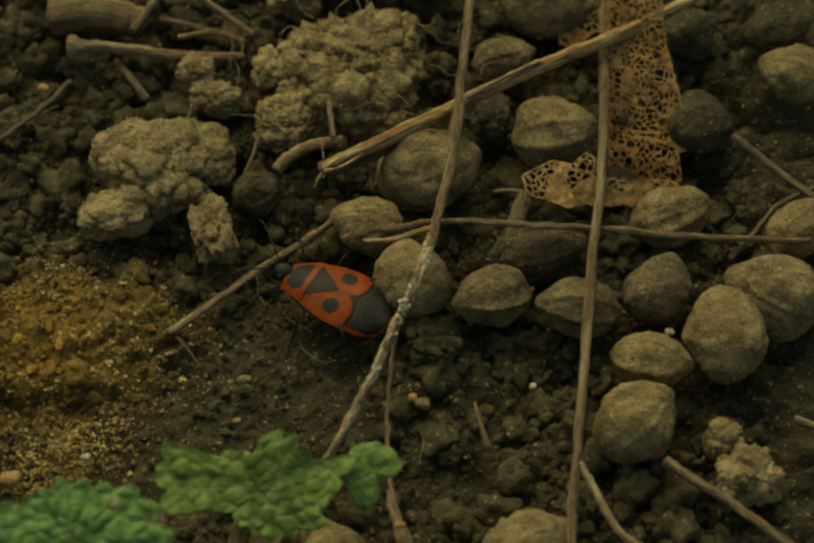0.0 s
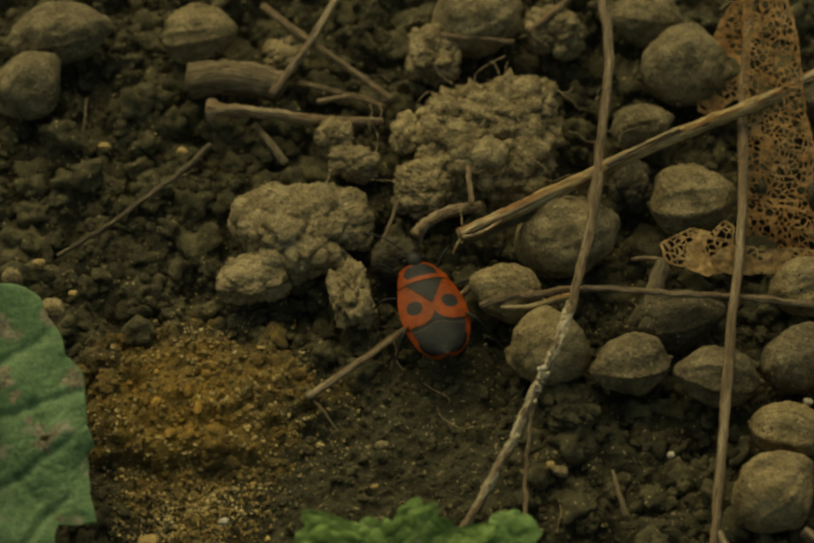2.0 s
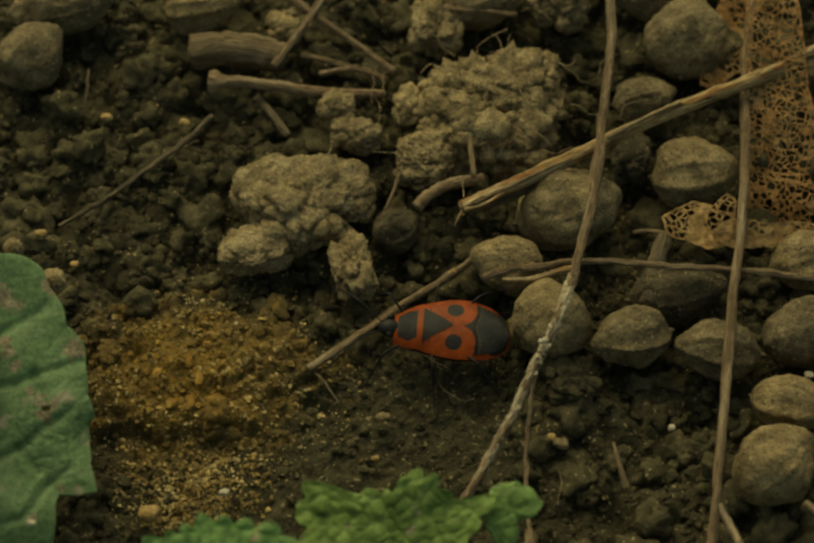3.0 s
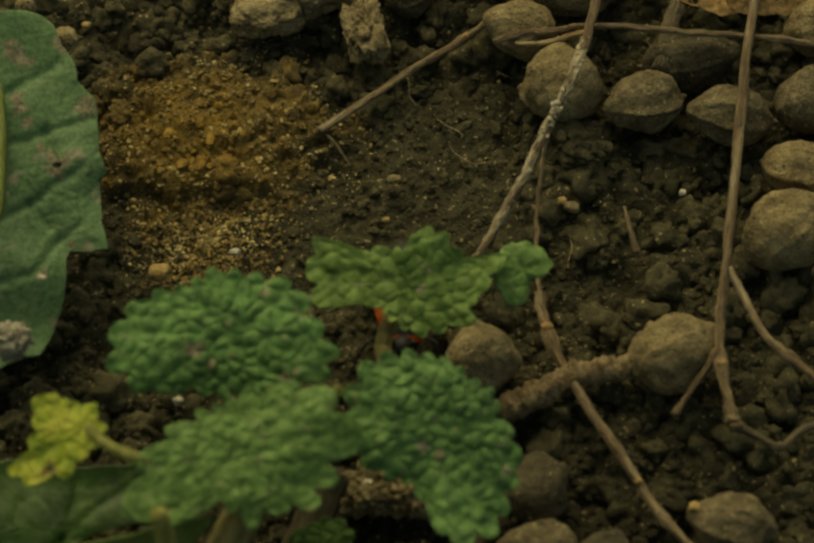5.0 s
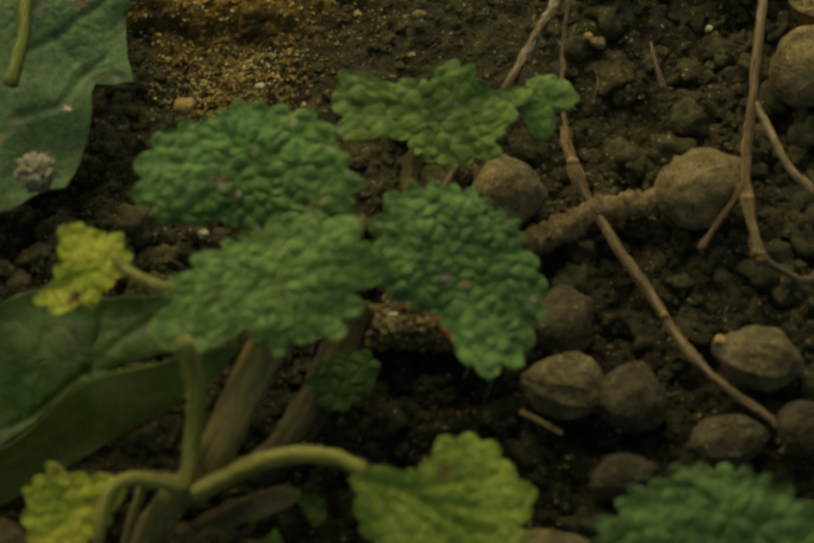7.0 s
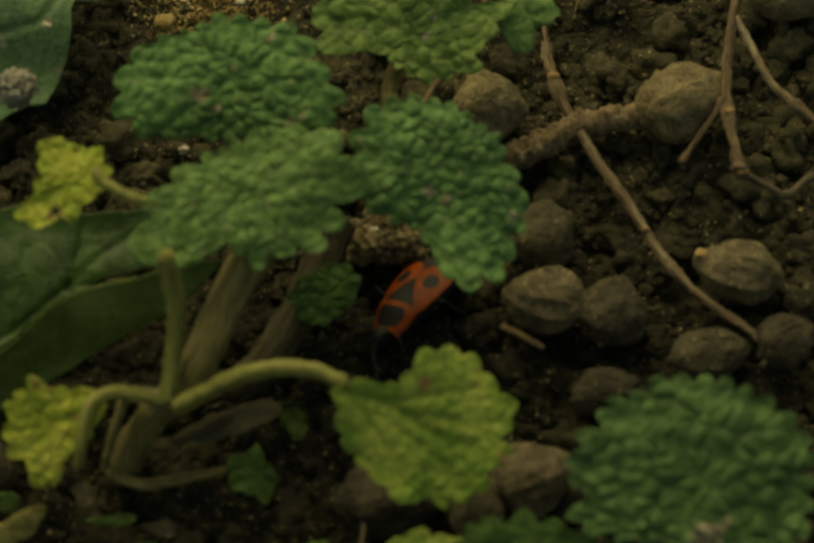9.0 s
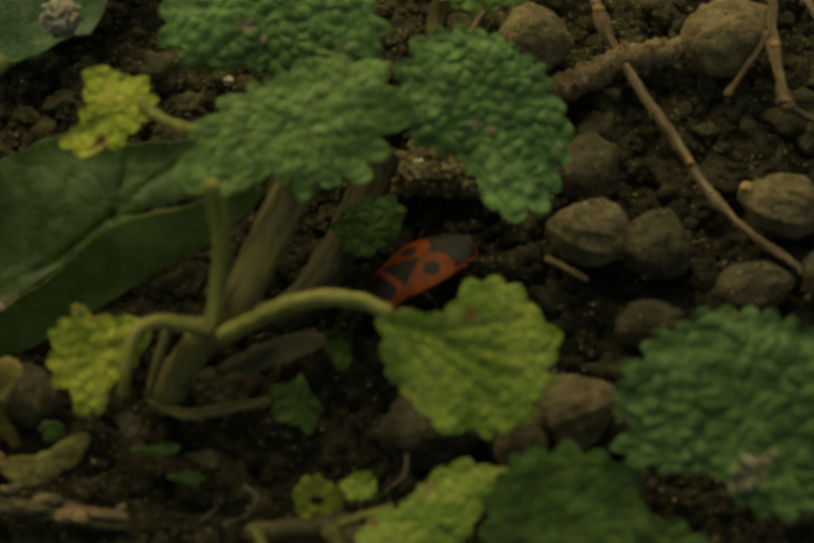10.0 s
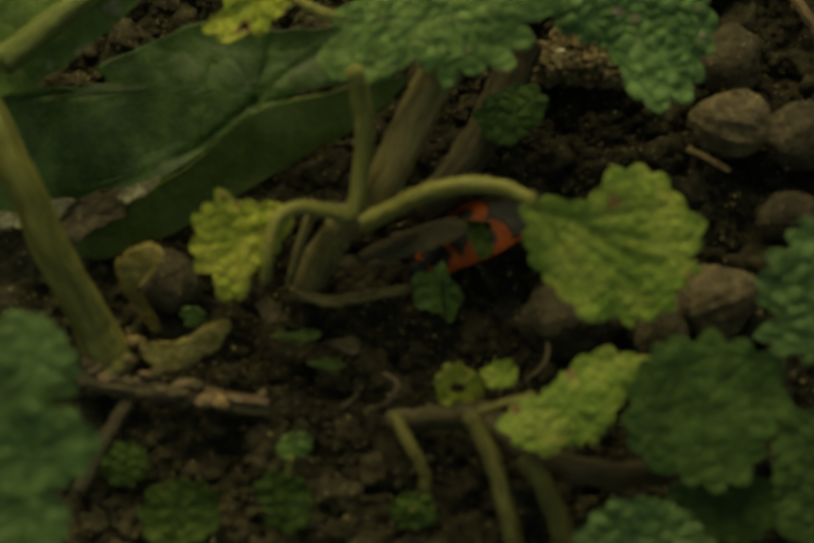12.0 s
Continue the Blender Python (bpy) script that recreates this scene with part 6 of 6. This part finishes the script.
# ---- withered scraps under the plants ----
for i, line in enumerate(([(-13.60, -65.89, -1.29), (-12.71, -66.93, -0.75), (-13.34, -68.03, -1.20), (-14.82, -68.41, -1.62)], [(-3.18, -63.24, -0.96), (-3.31, -65.15, -0.66), (-4.60, -66.38, -0.92)], [(-16.16, -68.27, -1.61), (-15.18, -67.59, -1.08)])):
    twig(line, (0.2, 0.22, 0.16)[i], 0.12, 60 + i, twig_dark, "withered dark scrap of stalk on soil", 0.4)
for i, (scrap_at, rx, ry, radii, tone) in enumerate((
        ((-18.88, -63.47, -1.07), 30, 0, (1.0, 1.1, 0.8, 0.7, 0.6, 0.5, 0.5, 0.5, 0.5, 0.5, 0.7, 1.0, 2.1, 1.3, 0.7, 0.6, 0.5, 0.4, 0.4, 0.3, 0.3, 0.4, 0.4, 0.6), leaf_underside), ((-15.87, -64.03, -1.00), 25, 10, (0.8, 0.8, 0.7, 0.6, 0.6, 0.6, 0.6, 0.6, 0.6, 0.7, 0.8, 1.0, 1.3, 1.1, 0.8, 0.6, 0.6, 0.5, 0.5, 0.6, 0.7, 0.7, 0.7, 0.7), nut_dark),
        ((-17.11, -65.43, -1.17), 35, 0, (1.1, 0.8, 0.7, 0.6, 0.5, 0.4, 0.4, 0.4, 0.5, 0.6, 0.7, 0.9, 1.4, 0.7, 0.5, 0.4, 0.4, 0.4, 0.4, 0.4, 0.5, 0.6, 0.6, 0.8), leaf_underside), ((-12.39, -66.49, -1.12), 30, 0, (0.9, 0.6, 0.5, 0.4, 0.4, 0.4, 0.4, 0.5, 0.6, 0.6, 0.7, 0.8, 0.9, 0.6, 0.5, 0.4, 0.4, 0.4, 0.5, 0.6, 0.5, 0.5, 0.6, 0.7), nut_dark),
        ((-26.06, -62.54, -0.53), 40, 0, (0.7, 0.7, 0.8, 0.8, 0.7, 0.7, 0.7, 0.8, 0.8, 0.8, 0.8, 1.0, 0.8, 0.7, 0.7, 0.8, 0.9, 0.8, 0.7, 0.7, 0.7, 0.7, 0.8, 0.7), light_leaf), ((-21.17, -61.49, -0.87), 30, 0, (0.7, 0.6, 0.5, 0.5, 0.5, 0.5, 0.5, 0.7, 0.7, 0.7, 0.8, 1.0, 0.8, 0.8, 0.7, 0.8, 0.9, 1.1, 1.0, 1.0, 1.0, 0.9, 0.8, 0.7), nut_dark))):
    bit = empty("leaf_scrap", (scrap_at[0], scrap_at[1], scrap_at[2] - 0.4))
    tagged(bit, "small withered scrap of leaf on dark soil", "leaf", "leaf scraps")
    sheet("blade", scrap_at, rx, ry, radii, tone, bit, 90 + i, 0.15, 0.8, (9, 0.08), rings=10, spokes=60, veins=0)


# ---- the firebug ----
def half_width(x):
    """Half the body's width at x millimetres from its middle; the tail lies at -5, the shield's front at 3.65."""
    if x > 1.5:
        return 1.25 + (2.0 - 1.25) * ((3.65 - x) / 2.15) ** 0.75
    if x > -1.2:
        return 2.0 + (2.52 - 2.0) * math.sin((1.5 - x) / 2.7 * math.pi / 2)
    return 2.52 * math.sqrt(max(0.0, 1 - ((-1.2 - x) / 3.8) ** 2.4))


def build_bug():
    bug = empty("firebug", (0, 0, 0))
    tagged(bug, "red and black firebug crawling over the soil", "insect")

    def shell(name, x0, x1, nx, paint, mats, lift=0.0, inner=0.0, side=0, top=2.55, label="", cut=None):
        """A domed piece of the back between x0 and x1; side 1 or -1: one half of it."""
        ny = 44 if side == 0 else 26
        verts, faces, idx = [], [], []
        for i in range(nx + 1):
            x = x0 + (x1 - x0) * i / nx
            w = max(half_width(x) - inner, 0.02)
            crown = top * (0.93 + 0.07 * math.cos((x + 0.5) * 0.5)) - 0.25 * max(0, -x - 2.2) ** 1.3 * 0.6 - 0.3 * max(0, x - 2.0)
            for j in range(ny + 1):
                v = -1 + 2 * j / ny if side == 0 else side * j / ny
                y = w * v
                z = crown - 0.62 * abs(y / max(half_width(x), 0.05)) ** 2.4 + lift
                verts.append((x, y, z))
        for i in range(nx):
            for j in range(ny):
                a = i * (ny + 1) + j
                q = (a, a + 1, a + ny + 2, a + ny + 1)
                c = np.mean([verts[k] for k in q], axis=0)
                if cut and not cut(c[0], c[1]):
                    continue
                faces.append(q if side >= 0 else q[::-1])
                idx.append(paint(c[0], c[1], c[1] / max(half_width(c[0]), 0.05)))
        return make(name, verts, faces, mats, bug, indices=idx, label=label)

    # underside and flanks
    v0, f0 = BALLS[4]
    v = []
    for p in v0:
        x = p[0] * 4.3 - 0.7
        w = half_width(min(max(x, -4.9), 3.6)) * 0.96
        v.append((x, p[1] * w / max(math.sqrt(max(1 - p[0] ** 2, 0)), 0.35) * 0.98 if abs(p[0]) < 0.93 else p[1] * 1.8, 1.45 + p[2] * 0.85))
    make("abdomen", v, f0, bug_black, bug)
    # rim of the belly, red, seen outside the wings
    shell("belly_rim", -5.0, 1.5, 60, lambda x, y, v: 0, [bug_red], lift=-0.04)

    def corium(x, y, v):
        ay = abs(y)
        if ((x + 0.8) / 0.62) ** 2 + ((ay - 1.36) / 0.6) ** 2 < 1:
            return 1
        if ((x - 1.0) / 0.1) ** 2 + ((ay - 1.35) / 0.1) ** 2 < 1:
            return 1
        return 0

    def corium_cut(x, y):
        ay = abs(y)
        scut = x > -0.75 and ay < 1.42 * (x + 0.75) / 2.3
        edge = -1.15 - 1.25 * math.sqrt(max(0.0, 1 - ((ay - 1.3) / 1.3) ** 2)) if ay < 1.3 else -2.4 + 0.1 * (ay - 1.3)
        return x > edge and not scut and ay > 0.03

    for s in (1, -1):
        shell("forewing", -3.0, 1.52, 84, corium, [bug_red, bug_black], 0.06, 0.0, s, cut=corium_cut, label="red wing cover with a round black spot")
    shell("scutellum", -0.8, 1.56, 40, lambda x, y, v: 0, [bug_black], 0.1, cut=lambda x, y: abs(y) < 1.5 * (x + 0.78) / 2.3, label="black triangular plate")
    shell("wing_membrane", -4.92, -1.2, 90, lambda x, y, v: 1 if abs(x + 2.62 - 0.16 * math.cos(y * 2.2)) < 0.045 else 2 if x > -2.6 else 0, [bug_wing, bug_seam, bug_black], 0.05, 0.36, label="dull black folded wing tip")

    def pronotum(x, y, v):
        front = 3.42 - 0.25 * (y / 1.2) ** 2
        return 1 if abs(y) < (0.68 + 0.06 * math.cos(5 * (x - 2.6))) * half_width(x) and 1.95 < x < front else 0

    shell("pronotum", 1.5, 3.65, 40, pronotum, [bug_red, bug_black], 0.14, 0.0, label="red-edged black neck shield")
    head = BALLS[4][0] * (0.85, 0.72, 0.6) + (4.0, 0, 1.6)
    head[:, 1] *= 1 - 0.35 * np.clip(head[:, 0] - 4.1, 0, 1)
    hd = make("head", head, BALLS[4][1], bug_black, bug)
    for s in (1, -1):
        make("eye", BALLS[3][0] * (0.24, 0.2, 0.24) + (3.95, 0.74 * s, 1.9), BALLS[3][1], bug_black, hd)
        make("antenna", *tube([(4.6, 0.35 * s, 1.8), (5.3, 0.9 * s, 2.2), (6.5, 1.9 * s, 2.3), (7.6, 2.9 * s, 1.7), (8.5, 3.5 * s, 1.0)], 0.05, 0.055, 7, 0.05, 3, 6, ((0.25, 0.3), (0.5, 0.3), (0.75, 0.3))), bug_black, hd)
    legs = []
    for s in (1, -1):
        for k, (x, a) in enumerate(((2.6, 48), (0.9, 95), (-0.4, 140))):
            reach = (3.2, 3.6, 4.9)[k]
            d = np.array((math.cos(radians(a)), s * math.sin(radians(a)), 0))
            hip = np.array((x, 0.9 * s, 1.1))
            knee = hip + d * (0.9 + reach * 0.42) + (0, 0, 1.1)
            foot = hip + d * (0.8 + reach) + (0, 0, -1.0)
            toe = foot + d * 0.8 + (0, 0, -0.05)
            v, f = tube([hip, (hip + knee) / 2 + (0, 0, 0.15), knee, (knee + foot) / 2 + (0, 0, 0.1), foot, toe], 0.1, 0.05, 7, 0.05, k + 3, 5, ((0.4, 0.2),))
            leg = make("leg", v, f, bug_black, bug, origin=hip)
            legs.append((leg, hip, (k + (0 if s > 0 else 1)) % 2))
    return bug, legs


firebug, LEGS = build_bug()
firebug.scale = (0.97, 0.97, 0.97)

# ---- what moves ----
# seconds, place of the bug's middle in millimetres, heading and lean in degrees
CRAWL = [
    (0, 4.80, -10.60, 1.16, 148.0, -2),
    (0.5, 2.40, -7.65, 1.38, 133.0, 2),
    (1, 2.62, -6.88, 1.42, 115.8, -2),
    (1.5, 1.94, -5.67, 1.48, 105.4, -1),
    (2, 1.96, -5.65, 1.46, 106.0, -1),
    (2.5, 2.61, -8.20, 1.30, 133.4, 1),
    (2.8, 2.78, -9.55, 1.24, 160.5, -3),
    (3.0, 2.87, -10.37, 1.20, 176.0, -6),
    (3.2, 3.52, -10.96, 1.16, 183.1, -5),
    (4.8, 0.33, -26.15, 0.13, 271.5, 0),
    (5.0, -0.60, -27.60, 0.09, 269.5, 0),
    (5.4, -0.60, -31.20, -0.14, 269.0, 0),
    (5.8, -0.05, -36.20, -0.40, 269.5, 0),
    (6.2, 0.10, -38.50, -0.53, 272.0, 0),
    (6.6, 0.40, -40.00, -0.61, 279.0, 0),
    (6.8, 1.35, -41.00, -0.67, 288.0, 0),
    (7.0, 2.55, -42.55, -0.75, 293.0, 0),
    (7.2, 3.00, -42.85, -0.77, 292.0, 2),
    (8.8, 1.15, -46.10, -0.90, 239.0, 33),
    (9.0, 0.70, -47.40, -0.98, 234.5, 33),
    (9.5, -0.30, -49.25, -1.08, 220.4, 30),
    (10.0, -2.63, -51.10, -1.18, 219.8, 23),
    (10.5, -5.20, -53.00, -1.29, 216.0, 20),
    (11.0, -6.30, -54.75, -1.38, 217.5, 12),
    (11.5, -7.65, -55.85, -1.44, 216.5, 12),
    (12.0, -8.35, -56.75, -1.49, 217.5, 11),
]


def motions():
    rows = []
    for t, x, y, z, a, roll in CRAWL:
        rows.append((t, pose(x * MM, y * MM, z * MM, roll, 0, a)))
    walk(firebug, rows)
    for leg, hip, phase in LEGS:
        steps = []
        for i in range(61):
            t = 12.0 * i / 60
            swing = 9 * math.sin(i * 1.9 + math.pi * phase)
            steps.append((t, pose(hip[0] * MM, hip[1] * MM, hip[2] * MM, 0, 0, swing)))
        walk(leg, steps)


motions()
